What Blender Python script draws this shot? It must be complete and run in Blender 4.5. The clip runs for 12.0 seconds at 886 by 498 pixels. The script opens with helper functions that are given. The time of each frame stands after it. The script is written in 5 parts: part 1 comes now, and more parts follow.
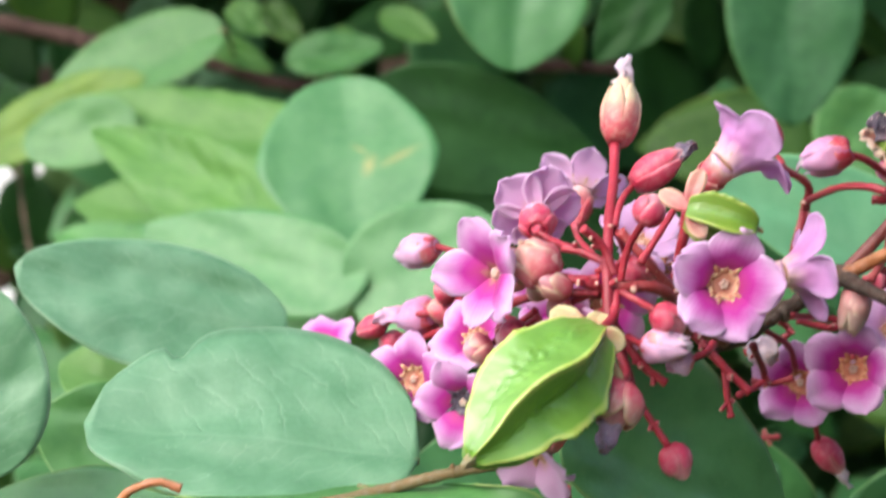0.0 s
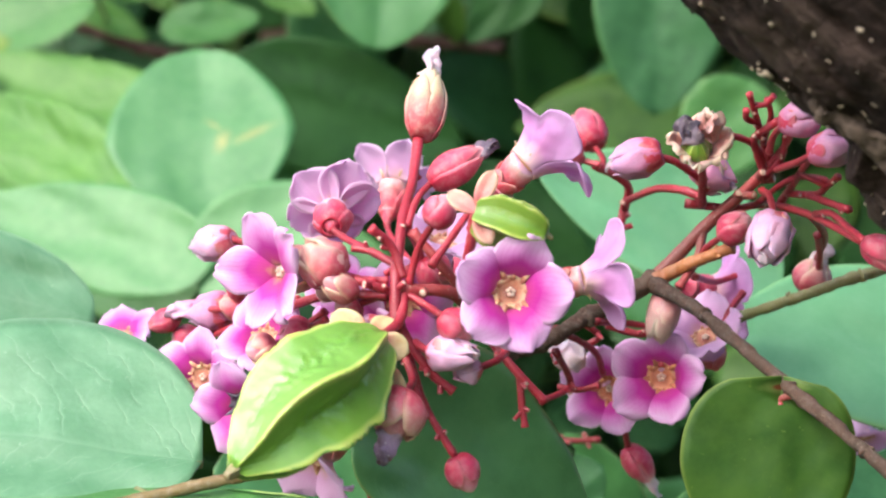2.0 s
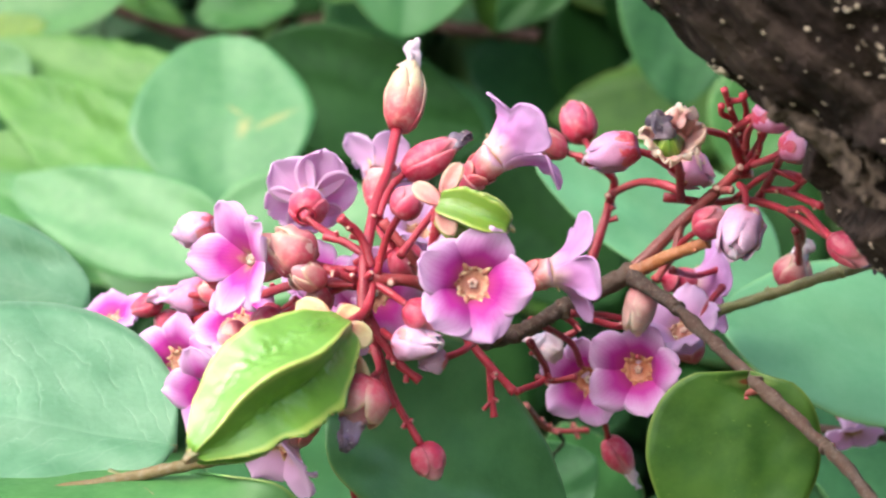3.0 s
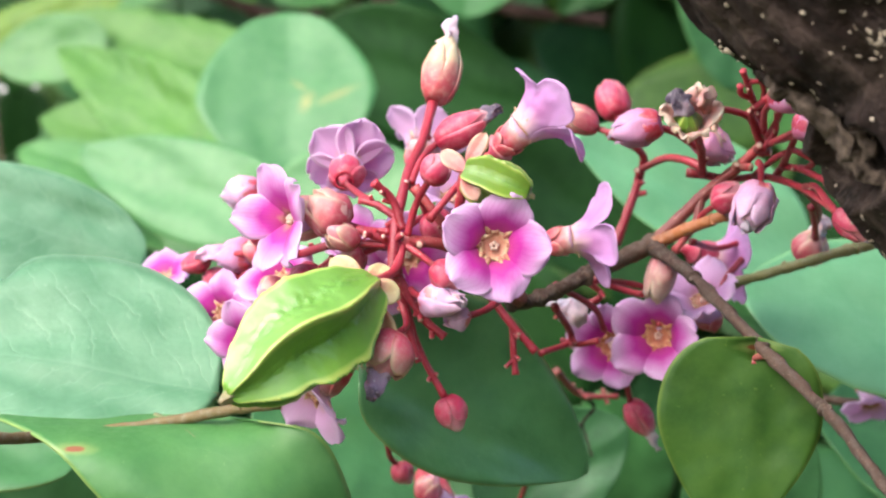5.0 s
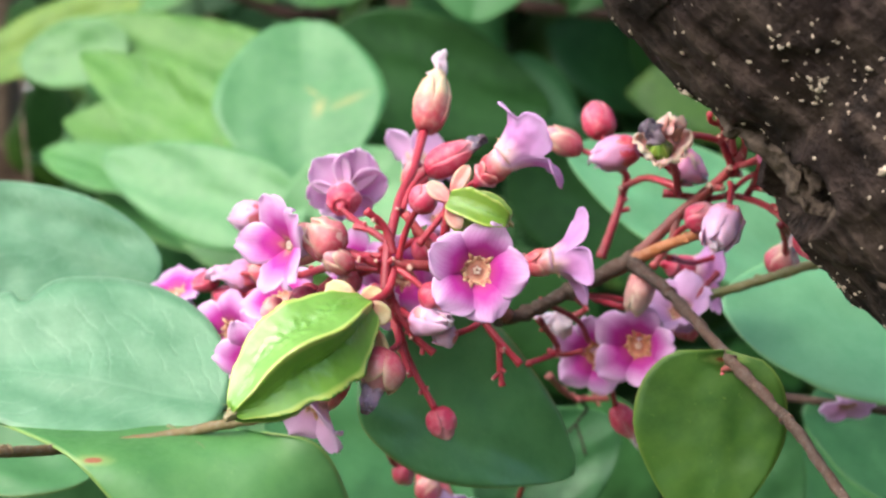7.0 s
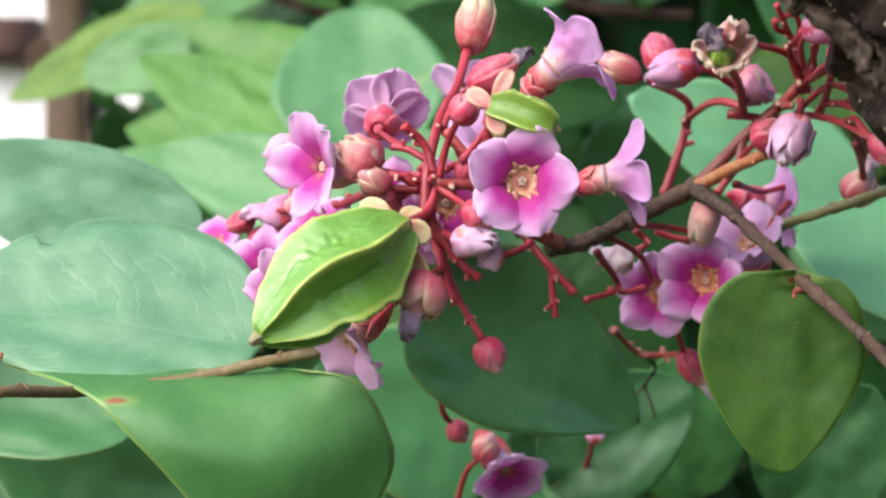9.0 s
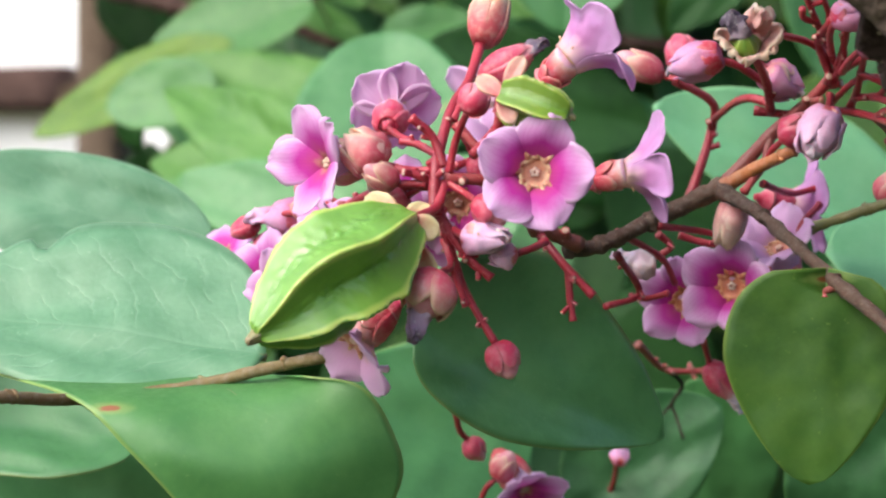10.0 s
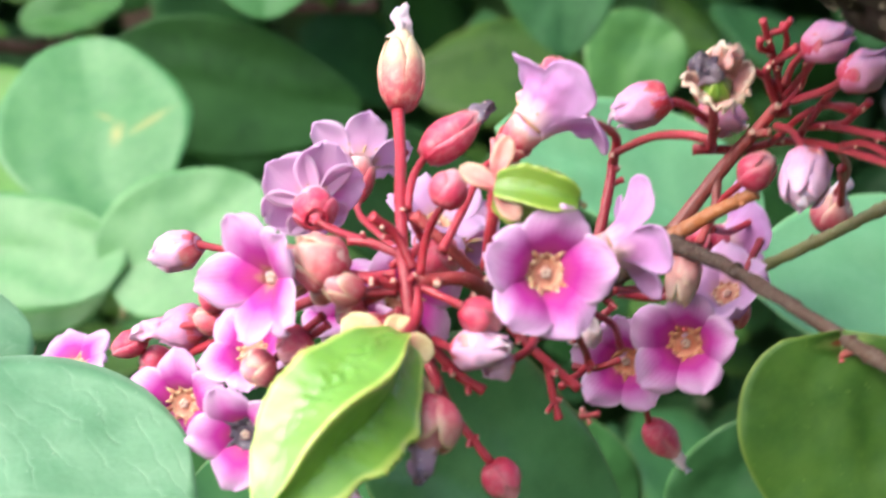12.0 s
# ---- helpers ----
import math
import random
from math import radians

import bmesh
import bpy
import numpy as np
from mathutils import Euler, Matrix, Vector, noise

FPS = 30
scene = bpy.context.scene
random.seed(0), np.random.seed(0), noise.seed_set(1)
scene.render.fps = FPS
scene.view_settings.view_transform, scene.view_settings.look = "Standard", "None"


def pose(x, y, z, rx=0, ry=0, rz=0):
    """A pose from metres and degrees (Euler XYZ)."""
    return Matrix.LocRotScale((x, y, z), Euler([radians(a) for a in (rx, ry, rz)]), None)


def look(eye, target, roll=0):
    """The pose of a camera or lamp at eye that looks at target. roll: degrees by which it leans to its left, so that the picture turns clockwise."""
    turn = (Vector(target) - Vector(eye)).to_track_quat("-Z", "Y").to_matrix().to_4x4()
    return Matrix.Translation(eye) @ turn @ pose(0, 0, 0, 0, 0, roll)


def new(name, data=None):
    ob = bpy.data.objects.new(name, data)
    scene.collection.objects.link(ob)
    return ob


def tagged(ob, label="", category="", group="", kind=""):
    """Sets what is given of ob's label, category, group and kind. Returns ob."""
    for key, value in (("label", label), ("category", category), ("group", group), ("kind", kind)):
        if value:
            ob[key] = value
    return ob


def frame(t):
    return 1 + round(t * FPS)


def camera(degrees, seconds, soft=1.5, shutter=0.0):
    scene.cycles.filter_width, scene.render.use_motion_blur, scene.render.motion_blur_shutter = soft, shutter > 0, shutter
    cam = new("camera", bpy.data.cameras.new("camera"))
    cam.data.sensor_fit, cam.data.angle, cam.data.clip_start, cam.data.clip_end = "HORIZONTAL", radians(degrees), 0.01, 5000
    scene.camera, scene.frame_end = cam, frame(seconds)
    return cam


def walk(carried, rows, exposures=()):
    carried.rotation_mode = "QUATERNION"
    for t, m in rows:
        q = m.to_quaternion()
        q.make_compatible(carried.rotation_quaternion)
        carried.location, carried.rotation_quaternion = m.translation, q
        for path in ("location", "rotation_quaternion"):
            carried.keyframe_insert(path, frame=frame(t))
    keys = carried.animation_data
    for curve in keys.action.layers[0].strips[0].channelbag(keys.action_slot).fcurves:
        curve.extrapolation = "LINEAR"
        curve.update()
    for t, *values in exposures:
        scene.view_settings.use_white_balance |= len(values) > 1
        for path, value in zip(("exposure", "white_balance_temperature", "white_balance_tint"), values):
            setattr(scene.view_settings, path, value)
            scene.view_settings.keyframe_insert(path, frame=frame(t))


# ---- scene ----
cam = camera(26.0, 12.0, soft=2.2, shutter=0.5)
cam.data.dof.use_dof = True  # a close-up lens: the far leaves are soft
cam.data.dof.focus_distance = 0.168
cam.data.dof.aperture_fstop = 60
PATH = [
    (0, (-0.01611, -0.15814, -0.00271), (-0.02069, -0.00665, 0.00107), -2.02),
    (0.5, (-0.02403, -0.15647, -0.00578), (-0.02217, -0.00489, -0.00367), -1.84),
    (1, (-0.01955, -0.16235, -0.00442), (-0.01408, -0.01088, -0.00166), -1.48),
    (1.5, (-0.01059, -0.16008, -0.00168), (-0.00437, -0.00861, -0.00050), -0.82),
    (2, (-0.00609, -0.15099, -0.00032), (-0.00319, 0.00058, 0.00094), -0.43),
    (2.5, (0.00000, -0.15160, 0.00000), (0.00000, 0.00000, 0.00000), 0.00),
    (3, (0.00127, -0.15262, 0.00007), (-0.00025, -0.00103, 0.00022), 0.43),
    (3.5, (0.00742, -0.15178, 0.00008), (0.00359, -0.00023, -0.00044), 0.45),
    (3.7, (0.00534, -0.15340, -0.00025), (-0.00169, -0.00196, -0.00146), 0.37),
    (5.3, (0.00615, -0.16700, -0.00156), (-0.00156, -0.01560, -0.00284), 2.14),
    (5.5, (0.00639, -0.17050, -0.00040), (-0.00233, -0.01916, -0.00205), 1.99),
    (6, (0.00681, -0.17601, 0.00067), (-0.00224, -0.02470, -0.00196), 1.55),
    (6.5, (0.00700, -0.17587, 0.00222), (-0.00094, -0.02455, -0.00218), 1.29),
    (6.7, (0.00835, -0.17626, 0.00335), (-0.00024, -0.02496, -0.00082), 1.32),
    (8.3, (0.01241, -0.17068, -0.00268), (-0.00104, -0.01972, 0.00105), 0.36),
    (8.5, (0.01187, -0.16893, -0.00334), (-0.00246, -0.01803, -0.00081), 0.20),
    (9, (0.01317, -0.16211, -0.00888), (-0.00330, -0.01141, -0.00832), 0.09),
    (9.5, (0.01539, -0.15570, -0.00980), (-0.00241, -0.00515, -0.00834), -0.51),
    (10, (0.01447, -0.15313, -0.01338), (-0.00487, -0.00284, -0.00875), -0.06),
    (10.5, (0.00052, -0.14715, -0.01470), (-0.00639, 0.00415, -0.00812), -0.27),
    (11, (-0.01935, -0.13943, -0.01367), (-0.00742, 0.01139, -0.00388), -0.52),
    (11.5, (-0.02216, -0.13519, -0.00729), (-0.00227, 0.01487, 0.00093), -2.29),
    (12, (-0.01646, -0.13097, 0.00223), (-0.00301, 0.02001, -0.00038), -6.71),
]
walk(cam, [(t, look(eye, target, roll)) for t, eye, target, roll in PATH], [(0, 1.04, 6000, 10), (2, 1.30, 6000, 10), (6.5, 1.24, 6000, 10), (9.5, 1.00, 6000, 10), (10.5, 1.02, 6000, 10), (12, 1.33, 6000, 10)])

# ==== place ====
# world and light: bright overcast sky over a tree
world = bpy.data.worlds.new("world")
scene.world = world
world.use_nodes = True
wn = world.node_tree
sky = wn.nodes.new("ShaderNodeTexSky")
sky.sky_type = "NISHITA"
sky.sun_disc = False
sky.sun_elevation = radians(42)
sky.sun_rotation = radians(224)
sky.air_density = 1.0
sky.dust_density = 6.0
wn.nodes["Background"].inputs["Strength"].default_value = 0.15
wn.links.new(sky.outputs[0], wn.nodes["Background"].inputs["Color"])
sun_data = bpy.data.lights.new("sun", "SUN")
sun_data.energy = 1.27
sun_data.angle = radians(75)
sun_data.color = (1.0, 0.97, 0.92)
sun = new("sun", sun_data)
sun.matrix_world = look((-0.9, -1.0, 1.35), (0, 0, 0))

MM = 0.001  # all places below are in millimetres


# ---- mesh helpers ----
def V(p):
    return np.array(p, float)


def unit(v):
    v = np.asarray(v, float)
    return v / max(np.linalg.norm(v), 1e-9)


def basis(axis, hint=(0, 0, 1)):
    """Two directions across an axis."""
    a = unit(axis)
    h = np.asarray(hint, float)
    if np.linalg.norm(np.cross(a, h)) < 0.05:
        h = np.array((1.0, 0.2, 0.1))
    e1 = unit(h - a * (h @ a))
    return e1, np.cross(a, e1)


def thing(name, origin, label, category, group="", kind=""):
    ob = new(name)
    ob.empty_display_size = 0.002
    ob.location = Vector(origin) * MM
    return tagged(ob, label, category, group, kind)


def part(name, data, materials, parent, label="", smooth=True):
    """One mesh object under a thing. data: vertices in millimetres, faces, uv per vertex, material index per face."""
    verts, faces, uvs, slots = data
    top = parent
    while top.parent:
        top = top.parent
    off = np.array(top.location)
    me = bpy.data.meshes.new(name)
    me.from_pydata((np.asarray(verts) * MM - off).tolist(), [], faces)
    layer = me.uv_layers.new(name="UVMap")
    loops = np.empty(len(me.loops), int)
    me.loops.foreach_get("vertex_index", loops)
    layer.data.foreach_set("uv", np.asarray(uvs, float)[loops].ravel())
    for m in materials if isinstance(materials, (list, tuple)) else [materials]:
        me.materials.append(m)
    if slots is not None:
        me.polygons.foreach_set("material_index", [min(k, 1) for k in slots])
    if smooth:
        me.polygons.foreach_set("use_smooth", [slots is None or k != 2 for k in slots] if slots is not None else [True] * len(me.polygons))
    me.update()
    ob = new(name, me)
    ob.parent = parent
    return tagged(ob, label)


def merge(*datas):
    vs, fs, us, ss, n = [], [], [], [], 0
    for v, f, u, s in datas:
        vs.append(np.asarray(v)), us.append(np.asarray(u))
        fs += [tuple(i + n for i in face) for face in f]
        ss += list(s) if s is not None else [0] * len(f)
        n += len(v)
    return np.concatenate(vs), fs, np.concatenate(us), ss


def grid_normals(g):
    du = np.gradient(g, axis=0)
    dv = np.gradient(g, axis=1)
    n = np.cross(dv, du)
    return n / np.maximum(np.linalg.norm(n, axis=-1, keepdims=True), 1e-9)


def sheet(g, thick):
    """A thin shell over a grid of points: rows run from base to tip. Slot 0 is its face, slot 1 its back, slot 2 its cut edge."""
    n, m, _ = g.shape
    nor = grid_normals(g)
    v, u = np.meshgrid(np.linspace(0, 1, n), np.linspace(0, 1, m), indexing="ij")
    uv = np.stack([u, v], -1).reshape(-1, 2)
    verts = np.concatenate([(g + nor * thick / 2).reshape(-1, 3), (g - nor * thick / 2).reshape(-1, 3)])
    k = n * m
    faces, slots = [], []
    for i in range(n - 1):
        for j in range(m - 1):
            a, b, c, d = i * m + j, i * m + j + 1, (i + 1) * m + j + 1, (i + 1) * m + j
            faces.append((a, b, c, d)), slots.append(0)
            faces.append((k + d, k + c, k + b, k + a)), slots.append(1)
    rim = [i for i in range(m)] + [(i + 1) * m - 1 for i in range(1, n)] + [n * m - 1 - i for i in range(1, m)] + [i * m for i in range(n - 2, 0, -1)]
    for a, b in zip(rim, rim[1:] + rim[:1]):
        faces.append((b, a, k + a, k + b)), slots.append(2)
    return verts, faces, np.concatenate([uv, uv]), slots


def lathe(base, tip, radius, ns=14, nt=20, hint=(0, 0, 1), along=None):
    """A closed body about the line from base to tip; radius(s, angle) in millimetres."""
    base, tip = V(base), V(tip)
    e1, e2 = basis(tip - base, hint)
    s = np.linspace(0, 1, ns)
    th = np.linspace(0, 2 * np.pi, nt, endpoint=False)
    r = np.array([[radius(a, b) for b in th] for a in s])
    run = np.array([along(q) for q in s]) if along else s
    g = base + run[:, None, None] * (tip - base)
    g = g + r[..., None] * (np.cos(th)[None, :, None] * e1 + np.sin(th)[None, :, None] * e2)
    faces = []
    for i in range(ns - 1):
        for j in range(nt):
            k = (j + 1) % nt
            faces.append((i * nt + j, i * nt + k, (i + 1) * nt + k, (i + 1) * nt + j))
    faces.append(tuple(range(nt - 1, -1, -1)))
    faces.append(tuple((ns - 1) * nt + j for j in range(nt)))
    uv = np.stack(np.meshgrid(th / (2 * np.pi), s), -1).reshape(-1, 2)
    return g.reshape(-1, 3), faces, uv, None


def spline(points, n):
    """A smooth line through a few points."""
    p = np.array(points, float)
    p = np.concatenate([[2 * p[0] - p[1]], p, [2 * p[-1] - p[-2]]])
    out = []
    for t in np.linspace(0, len(p) - 3 - 1e-6, n):
        i = int(t)
        f = t - i
        a, b, c, d = p[i : i + 4]
        out.append(0.5 * (2 * b + (c - a) * f + (2 * a - 5 * b + 4 * c - d) * f**2 + (3 * b - a - 3 * c + d) * f**3))
    return np.array(out)


def tube(points, r0, r1, n=None, nt=10, rough=0.08, knots=0):
    """A stalk through the points, tapering from r0 to r1, a little uneven, thickened at both ends."""
    n = n or max(8, 6 * len(points))
    c = spline(points, n)
    tan = np.gradient(c, axis=0)
    e1, _ = basis(tan[0], (0.3, -0.8, 0.5))
    verts = []
    th = np.linspace(0, 2 * np.pi, nt, endpoint=False)
    ph = random.random() * 9
    for i in range(n):
        t = unit(tan[i])
        e1 = unit(e1 - t * (e1 @ t))
        e2 = np.cross(t, e1)
        s = i / (n - 1)
        r = r0 + (r1 - r0) * s
        r *= 1 + 0.22 * max(0, 1 - 9 * s) + 0.22 * max(0, 1 - 9 * (1 - s))
        if knots:
            r *= 1 + 0.16 * max(0, math.sin(s * knots * math.pi * 2 + ph)) ** 8
        w = [1 + rough * math.sin(3 * a + 7 * s * n * 0.21 + ph) * math.sin(11 * s + ph + a) for a in th]
        verts += [c[i] + r * k * (math.cos(a) * e1 + math.sin(a) * e2) for a, k in zip(th, w)]
    faces = []
    for i in range(n - 1):
        for j in range(nt):
            k = (j + 1) % nt
            faces.append((i * nt + j, i * nt + k, (i + 1) * nt + k, (i + 1) * nt + j))
    faces.append(tuple(range(nt - 1, -1, -1)))
    faces.append(tuple((n - 1) * nt + j for j in range(nt)))
    uv = np.stack(np.meshgrid(np.arange(nt) / nt, np.linspace(0, 1, n)), -1).reshape(-1, 2)
    return np.array(verts), faces, uv, None


def crumple(g, amount, scale):
    """Uneven dents over points, in millimetres."""
    flat = g.reshape(-1, 3)
    d = np.array([noise.noise_vector(Vector(p) / scale) for p in flat])
    return (flat + d * amount).reshape(g.shape)


# ---- materials ----
def material(name):
    m = bpy.data.materials.new(name)
    m.use_nodes = True
    nt = m.node_tree
    return m, nt, nt.nodes["Principled BSDF"]


def node(nt, kind, **values):
    n = nt.nodes.new(kind)
    for key, value in values.items():
        n.inputs[key].default_value = value
    return n


def math_node(nt, op, a, b=None):
    n = nt.nodes.new("ShaderNodeMath")
    n.operation = op
    for k, x in enumerate((a, b)):
        if x is None:
            continue
        if isinstance(x, (int, float)):
            n.inputs[k].default_value = x
        else:
            nt.links.new(x, n.inputs[k])
    return n.outputs[0]


def ramp(nt, value, stops):
    n = nt.nodes.new("ShaderNodeValToRGB")
    e = n.color_ramp.elements
    while len(e) < len(stops):
        e.new(0.5)
    for k, (p, c) in enumerate(stops):
        e[k].position, e[k].color = p, (*c, 1) if len(c) == 3 else c
    nt.links.new(value, n.inputs[0])
    return n.outputs[0]


def mix(nt, fac, a, b, blend="MIX"):
    n = nt.nodes.new("ShaderNodeMix")
    n.data_type, n.blend_type = "RGBA", blend
    for sock, x in ((n.inputs[0], fac), (n.inputs[6], a), (n.inputs[7], b)):
        if isinstance(x, (int, float)):
            sock.default_value = x
        elif isinstance(x, tuple):
            sock.default_value = (*x, 1)
        else:
            nt.links.new(x, sock)
    return n.outputs[2]


def noise_tex(nt, per_mm, detail=3.0, rough=0.55):
    """Noise with that many cells a millimetre."""
    geo = nt.nodes.new("ShaderNodeNewGeometry")
    n = node(nt, "ShaderNodeTexNoise", Scale=per_mm * 1000, Detail=detail, Roughness=rough)
    nt.links.new(geo.outputs["Position"], n.inputs["Vector"])
    return n.outputs["Fac"]


def uv_split(nt):
    tc = nt.nodes.new("ShaderNodeTexCoord")
    sp = nt.nodes.new("ShaderNodeSeparateXYZ")
    nt.links.new(tc.outputs["UV"], sp.inputs[0])
    return sp.outputs[0], sp.outputs[1]


def bump(nt, bsdf, height, strength, mm):
    b = node(nt, "ShaderNodeBump", Strength=strength, Distance=mm * MM)
    nt.links.new(height, b.inputs["Height"])
    nt.links.new(b.outputs[0], bsdf.inputs["Normal"])


def thin(m, nt, bsdf, colour, share):
    """Light that passes through a thin blade."""
    tr = nt.nodes.new("ShaderNodeBsdfTranslucent")
    nt.links.new(colour, tr.inputs[0])
    mx = nt.nodes.new("ShaderNodeMixShader")
    mx.inputs[0].default_value = share
    out = nt.nodes["Material Output"]
    nt.links.new(bsdf.outputs[0], mx.inputs[1])
    nt.links.new(tr.outputs[0], mx.inputs[2])
    nt.links.new(mx.outputs[0], out.inputs[0])


def stroke(nt, at, turn, length, width):
    """How far a point lies from a short stroke on a blade, seen from the front: below 1 inside it."""
    geo = nt.nodes.new("ShaderNodeNewGeometry")
    mp = nt.nodes.new("ShaderNodeMapping")
    mp.vector_type = "TEXTURE"
    mp.inputs["Location"].default_value = (at[0] * MM, 0, at[1] * MM)
    mp.inputs["Rotation"].default_value = (0, -radians(turn), 0)
    mp.inputs["Scale"].default_value = (length * MM, 1e3, width * MM)
    nt.links.new(geo.outputs["Position"], mp.inputs["Vector"])
    ln = nt.nodes.new("ShaderNodeVectorMath")
    ln.operation = "LENGTH"
    nt.links.new(mp.outputs[0], ln.inputs[0])
    return math_node(nt, "ADD", ln.outputs["Value"], math_node(nt, "MULTIPLY", math_node(nt, "SUBTRACT", noise_tex(nt, 0.6, 3), 0.5), 1.1))


def leaf_material(name, dark, light, vein, gloss=0.42, veins=11.0, mottle=0.5, share=0.22, marks=None, vein_amount=0.2, edge=None, blotch=None, shine=0.5):
    m, nt, b = material(name)
    u, v = uv_split(nt)
    side = math_node(nt, "ABSOLUTE", math_node(nt, "SUBTRACT", u, 0.5))
    mid = ramp(nt, side, [(0.0, (1, 1, 1)), (0.018, (0, 0, 0))])
    wob = math_node(nt, "ADD", math_node(nt, "MULTIPLY", noise_tex(nt, 0.10, 3), 0.30), math_node(nt, "MULTIPLY", noise_tex(nt, 0.5, 2), 0.07))
    run = math_node(nt, "SUBTRACT", math_node(nt, "ADD", v, wob), math_node(nt, "MULTIPLY", side, 0.62))
    wave = math_node(nt, "ABSOLUTE", math_node(nt, "SINE", math_node(nt, "MULTIPLY", run, veins * math.pi)))
    patchy = ramp(nt, noise_tex(nt, 0.35, 3), [(0.38, (0, 0, 0)), (0.62, (1, 1, 1))])
    ribs = math_node(nt, "MULTIPLY", ramp(nt, wave, [(0.0, (1, 1, 1)), (0.10, (0.55, 0.55, 0.55)), (0.45, (0, 0, 0))]), patchy)
    lines = math_node(nt, "MAXIMUM", math_node(nt, "MULTIPLY", mid, 0.4), math_node(nt, "MULTIPLY", ribs, 0.7))
    geo = nt.nodes.new("ShaderNodeNewGeometry")
    warp = node(nt, "ShaderNodeTexNoise", Scale=350.0, Detail=2.0)
    nt.links.new(geo.outputs["Position"], warp.inputs["Vector"])
    bent = nt.nodes.new("ShaderNodeVectorMath")
    bent.operation = "MULTIPLY_ADD"
    bent.inputs[1].default_value = (0.0018, 0.0018, 0.0018)
    nt.links.new(warp.outputs["Color"], bent.inputs[0])
    nt.links.new(geo.outputs["Position"], bent.inputs[2])
    cells = nt.nodes.new("ShaderNodeTexVoronoi")
    cells.feature = "DISTANCE_TO_EDGE"
    cells.inputs["Scale"].default_value = 260
    nt.links.new(bent.outputs[0], cells.inputs["Vector"])
    net = math_node(nt, "MULTIPLY", ramp(nt, cells.outputs["Distance"], [(0.0, (1, 1, 1)), (0.06, (0, 0, 0))]), patchy)
    big = ramp(nt, noise_tex(nt, 0.09, 3), [(0.35, (0, 0, 0)), (0.68, (1, 1, 1))])
    small = noise_tex(nt, 1.1, 4)
    col = mix(nt, math_node(nt, "MULTIPLY", big, mottle * 1.6), dark, light)
    col = mix(nt, math_node(nt, "MULTIPLY", small, 0.3), col, tuple(0.6 * c for c in dark))
    col = mix(nt, math_node(nt, "MULTIPLY", math_node(nt, "MAXIMUM", lines, math_node(nt, "MULTIPLY", net, 0.22)), vein_amount), col, vein)
    cloud = ramp(nt, noise_tex(nt, 0.38, 4, 0.6), [(0.36, (0, 0, 0)), (0.66, (0.45, 0.45, 0.45))])
    col = mix(nt, cloud, col, tuple(0.75 * p + 0.3 * q for p, q in zip(light, vein)))
    speck = math_node(nt, "MULTIPLY", ramp(nt, noise_tex(nt, 1.9, 2), [(0.68, (0, 0, 0)), (0.75, (0.7, 0.7, 0.7))]), patchy)
    col = mix(nt, speck, col, vein)
    if edge:
        col = mix(nt, ramp(nt, side, [(0.478, (0, 0, 0)), (0.5, (0.6, 0.6, 0.6))]), col, edge)
    if marks:
        for at, turn, length, width in (((-41.8, 24.0), 70, 3.0, 1.7), ((-35.5, 25.8), 26, 6.2, 1.0), ((-43.6, 27.4), -30, 2.4, 0.6)):
            col = mix(nt, ramp(nt, stroke(nt, at, turn, length, width), [(0.2, (0.6, 0.6, 0.6)), (1.3, (0, 0, 0))]), col, marks)
    if blotch:
        place = nt.nodes.new("ShaderNodeVectorMath")
        place.operation = "SUBTRACT"
        place.inputs[1].default_value = tuple(c * MM for c in blotch)
        nt.links.new(geo.outputs["Position"], place.inputs[0])
        size = nt.nodes.new("ShaderNodeVectorMath")
        size.operation = "MULTIPLY"
        size.inputs[1].default_value = (950, 60, 3800)
        nt.links.new(place.outputs[0], size.inputs[0])
        reach = nt.nodes.new("ShaderNodeVectorMath")
        reach.operation = "LENGTH"
        nt.links.new(size.outputs[0], reach.inputs[0])
        far = math_node(nt, "ADD", reach.outputs["Value"], math_node(nt, "MULTIPLY", math_node(nt, "SUBTRACT", noise_tex(nt, 1.5, 3), 0.5), 0.9))
        col = mix(nt, ramp(nt, math_node(nt, "MULTIPLY", far, 0.25), [(0.25, (0.6, 0.6, 0.6)), (0.6, (0, 0, 0))]), col, (0.28, 0.38, 0.10))
        col = mix(nt, ramp(nt, math_node(nt, "MULTIPLY", far, 0.25), [(0.16, (1, 1, 1)), (0.27, (0, 0, 0))]), col, (0.27, 0.085, 0.035))
    nt.links.new(col, b.inputs["Base Color"])
    rough = ramp(nt, small, [(0.3, (gloss - 0.05,) * 3), (0.7, (gloss + 0.14,) * 3)])
    nt.links.new(rough, b.inputs["Roughness"])
    b.inputs["Specular IOR Level"].default_value = shine
    height = math_node(nt, "SUBTRACT", math_node(nt, "MULTIPLY", small, 0.5), math_node(nt, "MULTIPLY", lines, 1.6 * vein_amount))
    bump(nt, b, math_node(nt, "ADD", height, math_node(nt, "MULTIPLY", noise_tex(nt, 0.3, 3), 1.3)), 0.3, 0.22)
    thin(m, nt, b, mix(nt, 0.5, col, light), share)
    return m


